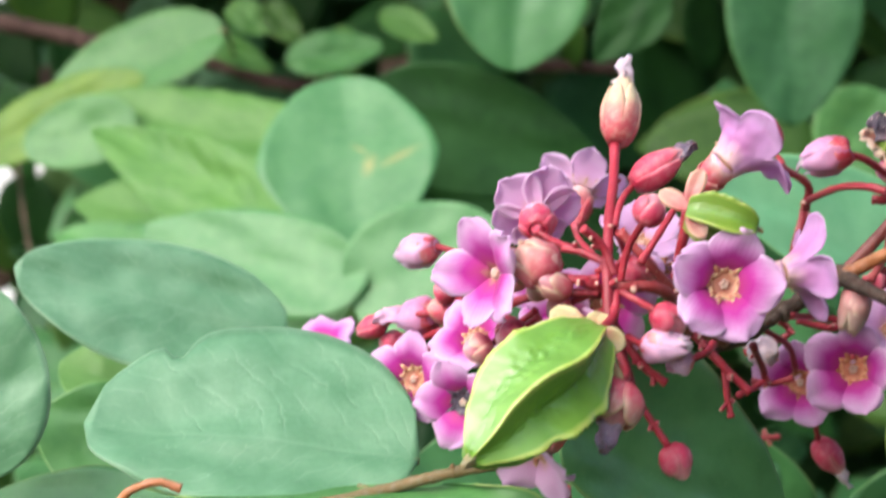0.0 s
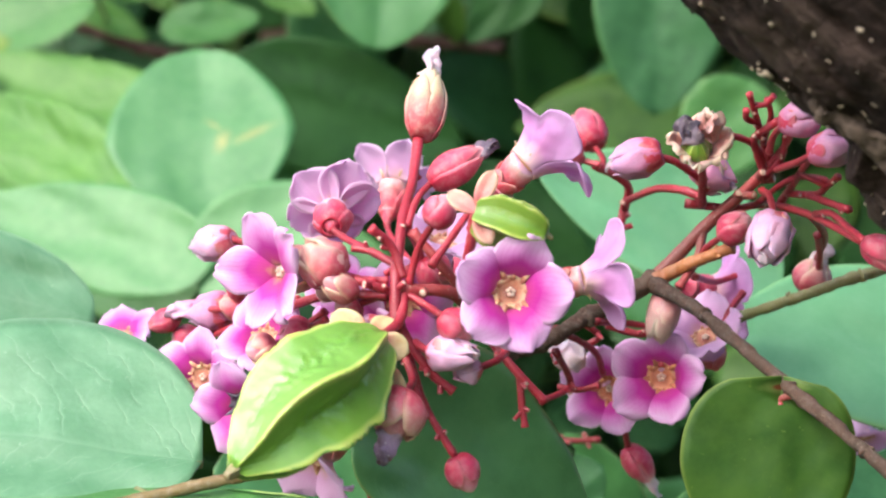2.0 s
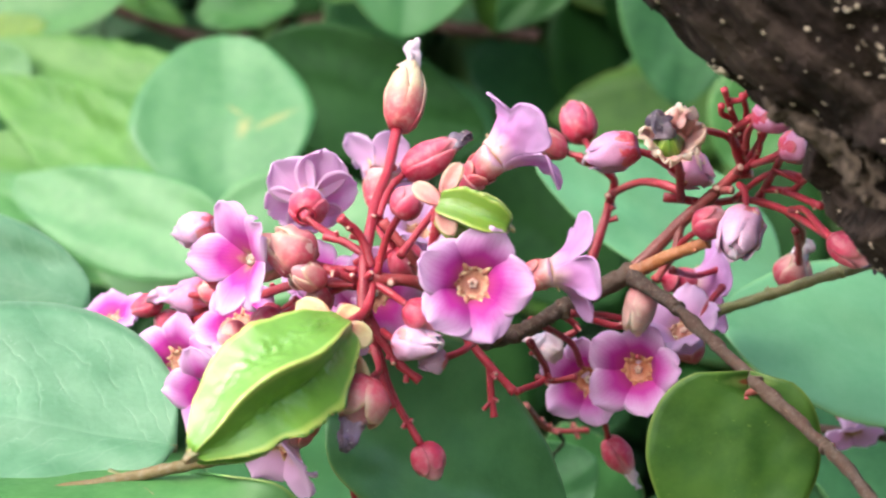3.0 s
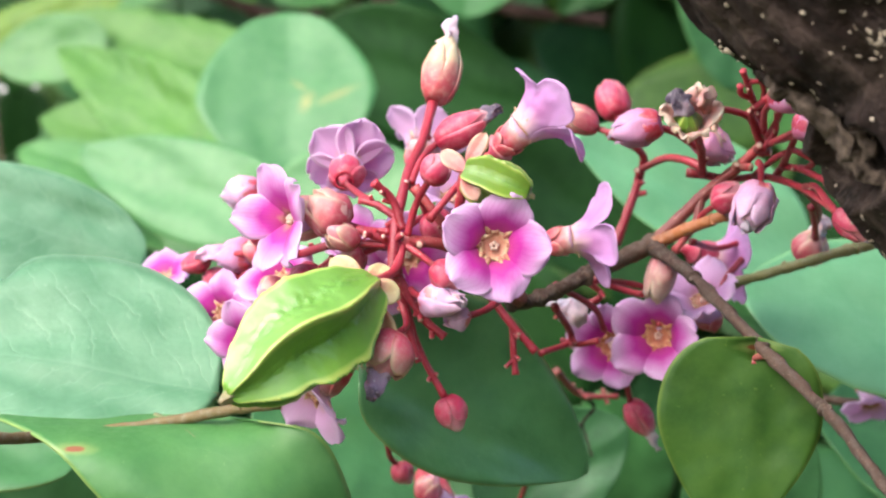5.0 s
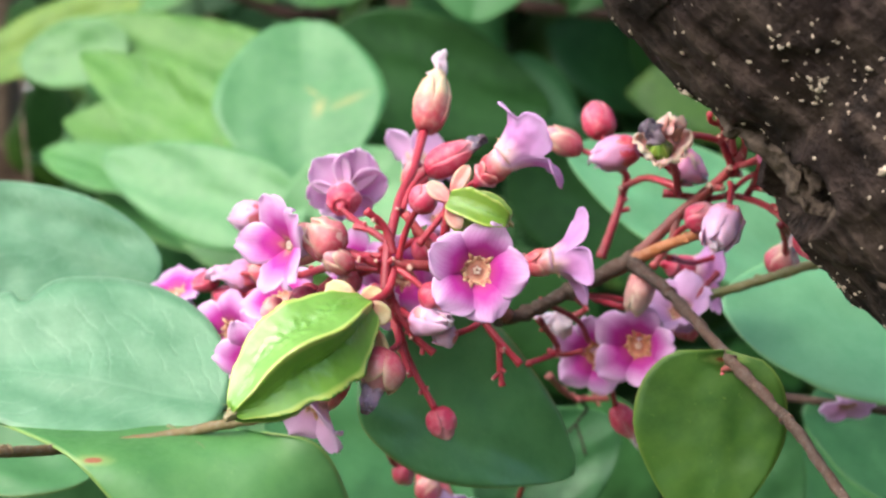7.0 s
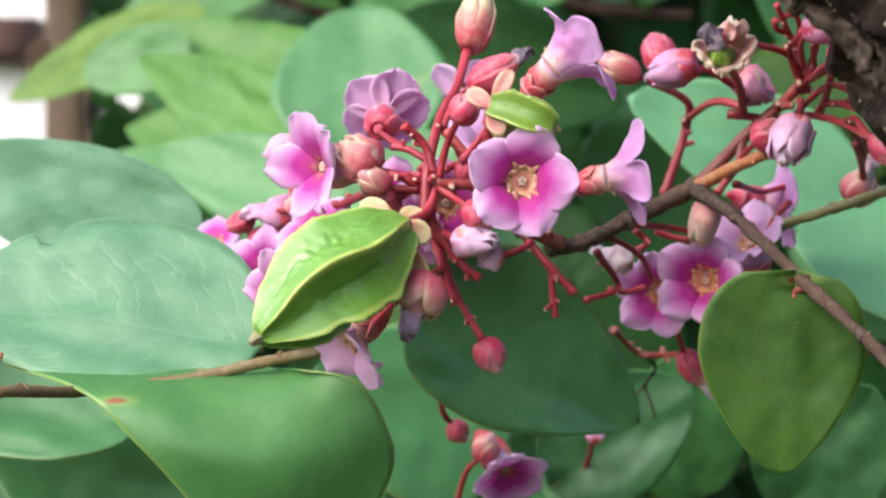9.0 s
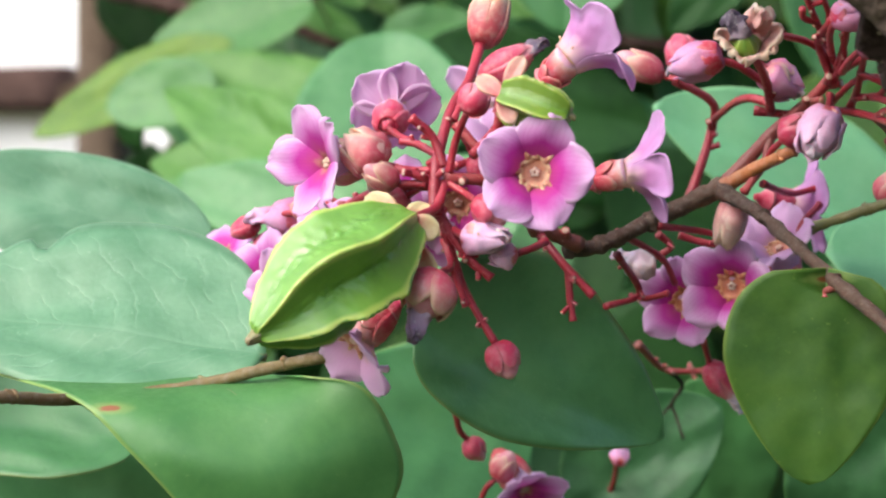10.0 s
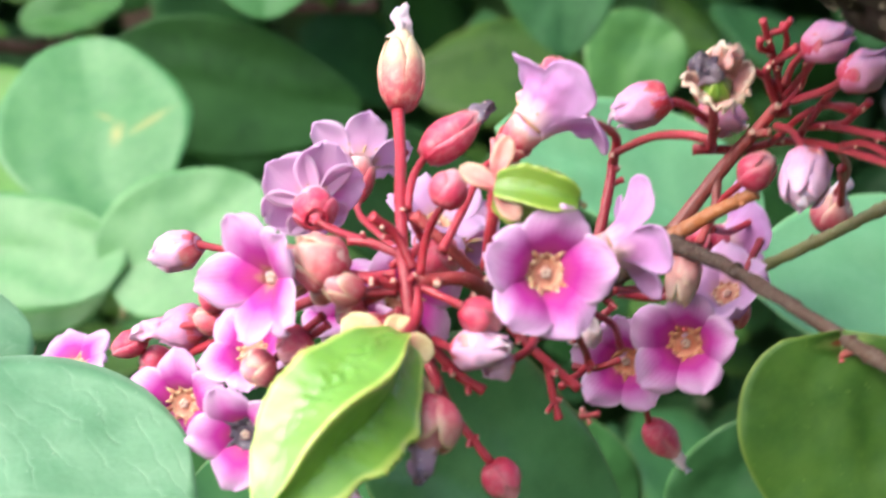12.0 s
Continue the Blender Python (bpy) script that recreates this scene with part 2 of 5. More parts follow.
LEAF_BLUE = leaf_material("leaf_blue_green", (0.088, 0.232, 0.108), (0.122, 0.284, 0.142), (0.27, 0.43, 0.28), 0.36, vein_amount=0.45, edge=(0.30, 0.46, 0.30))
LEAF_FRESH = leaf_material("leaf_fresh_green", (0.056, 0.190, 0.045), (0.092, 0.260, 0.060), (0.14, 0.30, 0.09), 0.45, edge=(0.21, 0.38, 0.11))
LEAF_SPOT = leaf_material("leaf_green_spotted", (0.054, 0.186, 0.045), (0.084, 0.240, 0.058), (0.14, 0.30, 0.09), 0.45, vein_amount=0.12, edge=(0.34, 0.46, 0.12), blotch=(-35, 4.3, -22))
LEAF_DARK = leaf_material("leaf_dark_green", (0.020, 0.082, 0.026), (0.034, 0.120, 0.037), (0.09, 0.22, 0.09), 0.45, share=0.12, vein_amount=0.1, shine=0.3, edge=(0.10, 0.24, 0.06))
LEAF_WARM = leaf_material("leaf_warm_green", (0.022, 0.078, 0.009), (0.042, 0.118, 0.013), (0.16, 0.25, 0.04), 0.5, vein_amount=0.07, mottle=1.0, shine=0.35, edge=(0.22, 0.30, 0.06), blotch=(26.2, 13, -11.0))
LEAF_LIME = leaf_material("leaf_yellow_green", (0.074, 0.215, 0.034), (0.130, 0.300, 0.055), (0.15, 0.30, 0.08), 0.5, veins=15.0, share=0.3, vein_amount=0.22)
LEAF_YELLOW = leaf_material("leaf_yellowing", (0.085, 0.200, 0.016), (0.150, 0.270, 0.024), (0.20, 0.30, 0.05), 0.5, share=0.3, mottle=0.8, vein_amount=0.15)
LEAF_MARK = leaf_material("leaf_marked_green", (0.058, 0.200, 0.062), (0.088, 0.250, 0.082), (0.15, 0.31, 0.12), 0.42, marks=(0.36, 0.33, 0.10))
LEAF_HEART = leaf_material("leaf_heart_green", (0.060, 0.205, 0.060), (0.092, 0.260, 0.082), (0.15, 0.31, 0.12), 0.42)
LEAF_PALE = leaf_material("leaf_pale_green", (0.132, 0.365, 0.168), (0.178, 0.425, 0.208), (0.20, 0.37, 0.20), 0.38, edge=(0.24, 0.44, 0.17))
LEAF_MID = leaf_material("leaf_mid_green", (0.044, 0.155, 0.044), (0.066, 0.215, 0.060), (0.07, 0.19, 0.06), 0.42, share=0.14, vein_amount=0.12, edge=(0.20, 0.26, 0.07))
LEAF_BROAD = leaf_material("leaf_broad_green", (0.064, 0.200, 0.066), (0.100, 0.275, 0.096), (0.14, 0.30, 0.12), 0.34, share=0.14, vein_amount=0.15, shine=0.6, edge=(0.24, 0.28, 0.08))
# dim copy of the leaf greens: shade behind the flowers is painted into it
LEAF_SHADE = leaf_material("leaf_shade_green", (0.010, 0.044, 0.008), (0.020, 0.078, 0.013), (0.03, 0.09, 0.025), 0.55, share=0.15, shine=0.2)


def petal_material(name, stops, streak, share=0.3, rim=(0.80, 0.56, 0.80)):
    m, nt, b = material(name)
    u, v = uv_split(nt)
    side = math_node(nt, "ABSOLUTE", math_node(nt, "SUBTRACT", u, 0.5))
    wob = math_node(nt, "MULTIPLY", math_node(nt, "SUBTRACT", noise_tex(nt, 0.8, 3), 0.5), 0.18)
    along = math_node(nt, "ADD", math_node(nt, "ADD", v, wob), math_node(nt, "MULTIPLY", side, 0.35))
    col = ramp(nt, along, stops)
    lines = math_node(nt, "SINE", math_node(nt, "MULTIPLY", math_node(nt, "ADD", u, wob), 75.0))
    fine = ramp(nt, lines, [(0.5, (0, 0, 0)), (1.0, (1, 1, 1))])
    col = mix(nt, math_node(nt, "MULTIPLY", fine, 0.14), col, streak)
    col = mix(nt, ramp(nt, side, [(0.40, (0, 0, 0)), (0.5, (0.7, 0.7, 0.7))]), col, rim)
    nt.links.new(col, b.inputs["Base Color"])
    b.inputs["Roughness"].default_value = 0.55
    b.inputs["Specular IOR Level"].default_value = 0.35
    b.inputs["Sheen Weight"].default_value = 0.15
    bump(nt, b, math_node(nt, "ADD", math_node(nt, "MULTIPLY", lines, 0.25), noise_tex(nt, 3.0, 3)), 0.14, 0.12)
    thin(m, nt, b, col, share)
    return m


PETAL_IN = petal_material("petal_inside", [(0.0, (0.58, 0.32, 0.19)), (0.16, (0.53, 0.050, 0.26)), (0.38, (0.53, 0.032, 0.36)), (0.56, (0.62, 0.20, 0.55)), (0.82, (0.72, 0.46, 0.72))], (0.43, 0.022, 0.29), share=0.42, rim=(0.78, 0.60, 0.78))
PETAL_BELL = petal_material("petal_bell", [(0.0, (0.72, 0.34, 0.33)), (0.10, (0.78, 0.58, 0.50)), (0.24, (0.76, 0.52, 0.58)), (0.46, (0.62, 0.27, 0.57)), (0.8, (0.64, 0.34, 0.67)), (1.0, (0.68, 0.42, 0.72))], (0.52, 0.17, 0.46), share=0.42, rim=(0.66, 0.40, 0.69))
PETAL_OUT = petal_material("petal_outside", [(0.0, (0.70, 0.46, 0.38)), (0.10, (0.71, 0.45, 0.50)), (0.32, (0.76, 0.47, 0.73)), (1.0, (0.80, 0.58, 0.82))], (0.66, 0.34, 0.65), share=0.5, rim=(0.84, 0.68, 0.84))


def skin_material(name, stops, spot=None, gloss=0.4, share=0.0, relief=0.3, rim=None, shine=0.5, bloom=0.34):
    """Smooth plant skin whose colour runs from base to tip."""
    m, nt, b = material(name)
    u, v = uv_split(nt)
    n1, n2 = noise_tex(nt, 0.7, 3), noise_tex(nt, 4.0, 4)
    col = ramp(nt, math_node(nt, "ADD", v, math_node(nt, "MULTIPLY", math_node(nt, "SUBTRACT", n1, 0.5), 0.35)), stops)
    col = mix(nt, math_node(nt, "MULTIPLY", n2, 0.42), col, tuple(0.55 * c for c in stops[0][1]))
    dusty = ramp(nt, noise_tex(nt, 1.5, 4, 0.65), [(0.46, (0, 0, 0)), (0.74, (bloom,) * 3)])
    col = mix(nt, dusty, col, tuple(0.62 * c + 0.20 for c in stops[-1][1]))
    vein = ramp(nt, math_node(nt, "SINE", math_node(nt, "MULTIPLY", math_node(nt, "ADD", u, math_node(nt, "MULTIPLY", n1, 0.12)), 70.0)), [(0.55, (0, 0, 0)), (1.0, (0.22, 0.22, 0.22))])
    col = mix(nt, vein, col, tuple(0.7 * c for c in stops[len(stops) // 2][1]))
    if rim:
        side = math_node(nt, "ABSOLUTE", math_node(nt, "SUBTRACT", u, 0.5))
        fade = math_node(nt, "MULTIPLY", ramp(nt, side, [(0.30, (0, 0, 0)), (0.5, (1, 1, 1))]), ramp(nt, v, [(0.2, (0, 0, 0)), (0.7, (0.9, 0.9, 0.9))]))
        col = mix(nt, fade, col, rim)
    if spot:
        col = mix(nt, ramp(nt, n2, [(0.62, (0, 0, 0)), (0.70, (0.9, 0.9, 0.9))]), col, spot)
    nt.links.new(col, b.inputs["Base Color"])
    b.inputs["Roughness"].default_value = gloss
    b.inputs["Specular IOR Level"].default_value = shine
    b.inputs["Subsurface Weight"].default_value = 0.22
    b.inputs["Subsurface Radius"].default_value = (0.002, 0.0008, 0.0006)
    b.inputs["Subsurface Scale"].default_value = 0.4
    bump(nt, b, n2, relief, 0.12)
    if share:
        thin(m, nt, b, col, share)
    return m


STEM_RED = skin_material("stem_red", [(0.0, (0.22, 0.013, 0.026)), (0.5, (0.31, 0.017, 0.034)), (1.0, (0.42, 0.030, 0.055))], (0.48, 0.18, 0.17), 0.42, relief=0.5, bloom=0.10)
STEM_MAROON = skin_material("stem_maroon", [(0.0, (0.18, 0.055, 0.042)), (0.5, (0.26, 0.048, 0.046)), (1.0, (0.38, 0.040, 0.050))], (0.46, 0.26, 0.20), 0.5, bloom=0.12)
TWIG_BROWN = skin_material("twig_brown", [(0.0, (0.055, 0.036, 0.028)), (0.35, (0.095, 0.062, 0.046)), (0.7, (0.065, 0.043, 0.032)), (1.0, (0.105, 0.070, 0.052))], (0.22, 0.17, 0.13), 0.8, relief=1.0, shine=0.15, bloom=0.2)
CALYX_CUP = skin_material("calyx_rosy", [(0.0, (0.50, 0.025, 0.055)), (0.6, (0.62, 0.06, 0.105)), (0.86, (0.68, 0.20, 0.21)), (1.0, (0.73, 0.48, 0.38))], None, 0.42, 0.18, 0.5)
BUD_PINK = skin_material("bud_pink", [(0.0, (0.60, 0.12, 0.24)), (0.35, (0.68, 0.30, 0.52)), (1.0, (0.72, 0.45, 0.72))], None, 0.45, 0.3)
TUBE = skin_material("calyx_cup", [(0.0, (0.50, 0.03, 0.06)), (0.55, (0.63, 0.09, 0.13)), (0.82, (0.71, 0.32, 0.30)), (0.95, (0.76, 0.55, 0.52)), (1.0, (0.70, 0.46, 0.62))], None, 0.42, 0.15, 0.5)
TWIG_ORANGE = skin_material("twig_orange", [(0.0, (0.28, 0.10, 0.035)), (0.5, (0.42, 0.16, 0.05)), (1.0, (0.40, 0.14, 0.05))], None, 0.5, relief=0.6)
TWIG_GREEN = skin_material("twig_olive", [(0.0, (0.16, 0.17, 0.055)), (0.6, (0.22, 0.20, 0.08)), (1.0, (0.20, 0.15, 0.07))], (0.30, 0.22, 0.14), 0.55, relief=0.5)
CREAM = (0.66, 0.47, 0.33)
CALYX_RED = skin_material("calyx_red", [(0.0, (0.44, 0.020, 0.055)), (0.5, (0.61, 0.048, 0.125)), (0.85, (0.66, 0.12, 0.20)), (1.0, (0.72, 0.33, 0.34))], None, 0.42, 0.15, 0.5, rim=(0.70, 0.26, 0.30))
CALYX_PINK = skin_material("calyx_pink", [(0.0, (0.56, 0.042, 0.085)), (0.4, (0.66, 0.12, 0.17)), (0.75, (0.70, 0.31, 0.29)), (1.0, (0.74, 0.52, 0.40))], None, 0.42, 0.2, rim=(0.72, 0.53, 0.38))
CALYX_PALE = skin_material("calyx_pale", [(0.0, (0.68, 0.20, 0.23)), (0.35, (0.76, 0.38, 0.37)), (0.75, (0.80, 0.54, 0.48)), (1.0, (0.82, 0.68, 0.54))], None, 0.5, 0.35, rim=(0.84, 0.74, 0.60))
CALYX_DULL = skin_material("calyx_dull", [(0.0, (0.46, 0.08, 0.09)), (0.4, (0.52, 0.20, 0.18)), (1.0, (0.58, 0.38, 0.28))], None, 0.5, 0.2, rim=(0.62, 0.44, 0.30))
CALYX_CREAM = skin_material("calyx_cream", [(0.0, (0.50, 0.10, 0.10)), (0.3, (0.56, 0.25, 0.17)), (0.6, (0.52, 0.42, 0.20)), (1.0, (0.54, 0.49, 0.24))], None, 0.45, 0.15, rim=(0.58, 0.54, 0.28))
BUD_ROSE = skin_material("bud_rose", [(0.0, (0.50, 0.030, 0.070)), (0.4, (0.64, 0.12, 0.19)), (0.8, (0.71, 0.28, 0.35)), (1.0, (0.76, 0.48, 0.50))], None, 0.42, 0.12)
BUD_LILAC = skin_material("bud_lilac", [(0.0, (0.72, 0.26, 0.40)), (0.3, (0.78, 0.44, 0.68)), (1.0, (0.82, 0.58, 0.80))], None, 0.5, 0.3)
WITHERED = skin_material("petal_withered", [(0.0, (0.30, 0.23, 0.29)), (0.4, (0.085, 0.06, 0.11)), (1.0, (0.03, 0.022, 0.045))], (0.56, 0.50, 0.46), 0.7, 0.1, 0.9)
WITHERED_LILAC = skin_material("petal_shrivelled", [(0.0, (0.58, 0.40, 0.50)), (0.5, (0.40, 0.26, 0.42)), (1.0, (0.09, 0.06, 0.11))], (0.62, 0.52, 0.60), 0.7, 0.1, 0.9)
WITHERED_PALE = skin_material("petal_dried", [(0.0, (0.74, 0.60, 0.58)), (0.5, (0.66, 0.52, 0.64)), (1.0, (0.52, 0.44, 0.56))], (0.75, 0.7, 0.62), 0.7, 0.15, 0.9)
STAMEN = skin_material("stamen_buff", [(0.0, (0.70, 0.42, 0.26)), (0.30, (0.72, 0.49, 0.28)), (0.52, (0.70, 0.47, 0.27)), (0.68, (0.50, 0.20, 0.12)), (1.0, (0.34, 0.07, 0.05))], None, 0.6, 0.0, 0.6)
STAMEN_PEACH = skin_material("stamen_peach", [(0.0, (0.70, 0.34, 0.19)), (0.5, (0.72, 0.38, 0.20)), (0.68, (0.56, 0.20, 0.10)), (1.0, (0.38, 0.09, 0.05))], None, 0.6, 0.0, 0.6)
SCAR = skin_material("stalk_scar", [(0.0, (0.48, 0.28, 0.22)), (1.0, (0.58, 0.38, 0.30))], None, 0.7)


def fruit_material(name, a, b_, rib, groove):
    m, nt, b = material(name)
    u, v = uv_split(nt)
    ridge = math_node(nt, "ABSOLUTE", math_node(nt, "COSINE", math_node(nt, "MULTIPLY", u, 5 * math.pi)))
    edge = ramp(nt, ridge, [(0.975, (0, 0, 0)), (0.997, (1, 1, 1))])
    n1, n2 = noise_tex(nt, 0.35, 3), noise_tex(nt, 2.2, 4)
    col = ramp(nt, n1, [(0.3, a), (0.7, b_)])
    col = mix(nt, math_node(nt, "MULTIPLY", n2, 0.3), col, (0.10, 0.25, 0.025))
    valley = ramp(nt, ridge, [(0.1, (groove,) * 3), (0.75, (0, 0, 0))])
    col = mix(nt, math_node(nt, "MULTIPLY", valley, n1), col, (0.075, 0.23, 0.022))
    col = mix(nt, math_node(nt, "MULTIPLY", edge, rib), col, (0.46, 0.52, 0.12))
    nt.links.new(col, b.inputs["Base Color"])
    b.inputs["Roughness"].default_value = 0.36
    b.inputs["Coat Weight"].default_value = 0.4
    b.inputs["Coat Roughness"].default_value = 0.12
    b.inputs["Subsurface Weight"].default_value = 0.2
    b.inputs["Subsurface Radius"].default_value = (0.001, 0.002, 0.0004)
    b.inputs["Subsurface Scale"].default_value = 0.5
    bump(nt, b, math_node(nt, "ADD", math_node(nt, "MULTIPLY", n1, 0.5), math_node(nt, "MULTIPLY", noise_tex(nt, 1.1, 2), math_node(nt, "ADD", math_node(nt, "MULTIPLY", valley, 2.2), 0.15))), 0.45, 0.45)
    return m


FRUIT = fruit_material("star_fruit_skin", (0.112, 0.250, 0.024), (0.160, 0.315, 0.040), 0.7, 0.45)
FRUIT_YOUNG = fruit_material("young_fruit_skin", (0.105, 0.180, 0.016), (0.155, 0.235, 0.025), 0.45, 0.65)


def bark_material():
    m, nt, b = material("bark_dark")
    n1, n2, n3 = noise_tex(nt, 0.16, 5, 0.65), noise_tex(nt, 1.3, 5, 0.7), noise_tex(nt, 0.06, 2)
    col = ramp(nt, n1, [(0.34, (0.006, 0.0045, 0.004)), (0.5, (0.021, 0.014, 0.011)), (0.64, (0.045, 0.032, 0.024)), (0.78, (0.14, 0.11, 0.085))])
    col = mix(nt, ramp(nt, n2, [(0.52, (0, 0, 0)), (0.8, (0.35, 0.35, 0.35))]), col, (0.17, 0.13, 0.10))
    col = mix(nt, ramp(nt, n3, [(0.5, (0, 0, 0)), (0.7, (0.5, 0.5, 0.5))]), col, (0.036, 0.020, 0.020))
    nt.links.new(col, b.inputs["Base Color"])
    b.inputs["Roughness"].default_value = 0.85
    b.inputs["Specular IOR Level"].default_value = 0.15
    geo = nt.nodes.new("ShaderNodeNewGeometry")
    turn = nt.nodes.new("ShaderNodeMapping")
    turn.vector_type = "TEXTURE"
    turn.inputs["Rotation"].default_value = (0, radians(40), 0)
    turn.inputs["Scale"].default_value = (0.011, 0.0016, 0.0016)
    nt.links.new(geo.outputs["Position"], turn.inputs["Vector"])
    grain = node(nt, "ShaderNodeTexNoise", Scale=1.0, Detail=5.0, Roughness=0.6)
    nt.links.new(turn.outputs[0], grain.inputs["Vector"])
    col = mix(nt, ramp(nt, grain.outputs["Fac"], [(0.50, (0, 0, 0)), (0.72, (0.55, 0.55, 0.55))]), col, (0.120, 0.086, 0.070))
    col = mix(nt, ramp(nt, grain.outputs["Fac"], [(0.30, (0.7, 0.7, 0.7)), (0.44, (0, 0, 0))]), col, (0.010, 0.007, 0.006))
    nt.links.new(col, b.inputs["Base Color"])
    bump(nt, b, math_node(nt, "ADD", math_node(nt, "ADD", n1, math_node(nt, "MULTIPLY", n2, 0.6)), math_node(nt, "MULTIPLY", grain.outputs["Fac"], 1.2)), 1.0, 1.3)
    return m


BARK = bark_material()


def plain_material(name, a, b_, per_mm, rough):
    m, nt, b = material(name)
    col = ramp(nt, noise_tex(nt, per_mm, 5, 0.65), [(0.3, a), (0.7, b_)])
    nt.links.new(col, b.inputs["Base Color"])
    b.inputs["Roughness"].default_value = rough
    b.inputs["Specular IOR Level"].default_value = 0.2
    bump(nt, b, noise_tex(nt, per_mm * 6, 4), 0.6, 0.4)
    return m


BARK_PALE = plain_material("bark_worn", (0.022, 0.016, 0.012), (0.145, 0.110, 0.085), 1.1, 0.9)
LICHEN = plain_material("lichen_pale", (0.34, 0.27, 0.20), (0.60, 0.51, 0.40), 2.0, 0.9)
SOIL = plain_material("soil_litter", (0.05, 0.04, 0.02), (0.07, 0.10, 0.03), 0.02, 0.95)
LITTER = plain_material("withered_leaf", (0.055, 0.036, 0.024), (0.15, 0.10, 0.07), 0.08, 0.9)
# brown bark with the gloom of the bush put into its colour
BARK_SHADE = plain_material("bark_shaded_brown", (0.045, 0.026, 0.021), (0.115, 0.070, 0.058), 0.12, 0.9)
STICK = plain_material("stick_grey_brown", (0.10, 0.07, 0.05), (0.20, 0.15, 0.11), 0.4, 0.85)
WHITE_WALL = plain_material("wall_white_paint", (0.74, 0.74, 0.72), (0.82, 0.82, 0.80), 0.01, 0.8)
BUD_CREAM = skin_material("bud_cream_top", [(0.0, (0.42, 0.04, 0.06)), (0.3, (0.52, 0.10, 0.12)), (0.55, (0.60, 0.27, 0.21)), (0.75, (0.68, 0.56, 0.34)), (1.0, (0.68, 0.62, 0.40))], None, 0.45, 0.1, rim=CREAM)
TWIG_TAN = skin_material("twig_tan", [(0.0, (0.13, 0.10, 0.040)), (0.4, (0.18, 0.135, 0.055)), (0.7, (0.15, 0.10, 0.045)), (1.0, (0.20, 0.13, 0.06))], (0.08, 0.05, 0.03), 0.6, relief=0.7, shine=0.25)


# ---- kinds of things ----
def petal_grid(centre, axis, d, length, width, r0, a0, a1, cup, twist, ruffle, n=17, m=13, late=0.8, claw=0.44):
    """A petal that leaves the throat at the angle a0 from the axis and bends out to a1; its rounded end is a little scalloped."""
    t = np.cross(axis, d)
    a, r = 0.0, r0
    rows = []
    for i in range(n):
        s = 1 - (1 - i / (n - 1)) ** 1.25
        ang = radians(a0 + (a1 - a0) * min(1, s * 1.25) ** late)
        if i:
            step = length * (s - old)
            a += math.cos(ang) * step
            r += math.sin(ang) * step
        old = s
        nor = math.sin(ang) * axis - math.cos(ang) * d
        w0 = claw + (1 - claw) * math.sin(0.5 * math.pi * min(1, s / 0.66)) ** 1.35
        w = width * w0 * max(0.0, 1 - (max(0, s - 0.66) / 0.375) ** 2.2) ** 0.5
        row = []
        for j in range(m):
            x = 1 - 2 * j / (m - 1)
            lift = cup * width * (x * x) * (1 - s) - 0.16 * width * x * x * s
            lift += ruffle * math.sin(5 * x + 4 * s + twist * 7) * s * s + 0.4 * ruffle * math.sin(10 * x + twist * 19) * s**4
            back = 0.08 * length * x * x * s * s + 0.013 * length * math.sin(9 * x + twist * 31) * s**5
            rr = r - back * math.sin(ang)
            da = x * w / (max(r, 0.0) + 0.9 * width)
            side = rr + 0.9 * width
            p = centre + axis * (a - back * math.cos(ang)) + d * (rr + side * (math.cos(da) - 1)) + t * (side * math.sin(da) + twist * s * s) + nor * lift
            row.append(p)
        rows.append(row)
    return np.array(rows)


def funnel_grid(c, ax, e1, e2, size, r0, flare, phase, rnd, lobes=None, notch=0.3):
    """A trumpet of five joined petals. lobes: for each petal how long it is and by how many degrees its end curls outwards; notch: how deep they part."""
    n, m = 22, 96
    lobes = lobes or [(rnd.uniform(0.95, 1.08), rnd.uniform(-8, 26)) for _ in range(5)]
    cols = []
    for j in range(m):
        th = 2 * math.pi * j / (m - 1)
        k = int((th / (2 * math.pi) * 5) % 5)
        f = (th / (2 * math.pi) * 5) % 1.0
        round_ = math.sin(math.pi * f) ** 0.5
        ln = size * (1.02 - notch + notch * round_ * lobes[k][0])
        a, r, col = -0.03 * size, r0 * 0.955, []
        for i in range(n):
            s = i / (n - 1)
            ang = radians(0.24 * flare + 0.96 * flare * s**1.3 + lobes[k][1] * round_ * max(0.0, s - 0.45) ** 1.5 / 0.41)
            if i:
                a += math.cos(ang) * ln / (n - 1)
                r += math.sin(ang) * ln / (n - 1)
            q = th + phase
            crease = 1 - 0.10 * (1 - round_) * s
            col.append(c + ax * a + r * crease * (math.cos(q) * e2 + math.sin(q) * e1))
        cols.append(col)
    return crumple(crumple(np.array(cols).transpose(1, 0, 2), 0.34, 2.2), 0.10, 0.8)


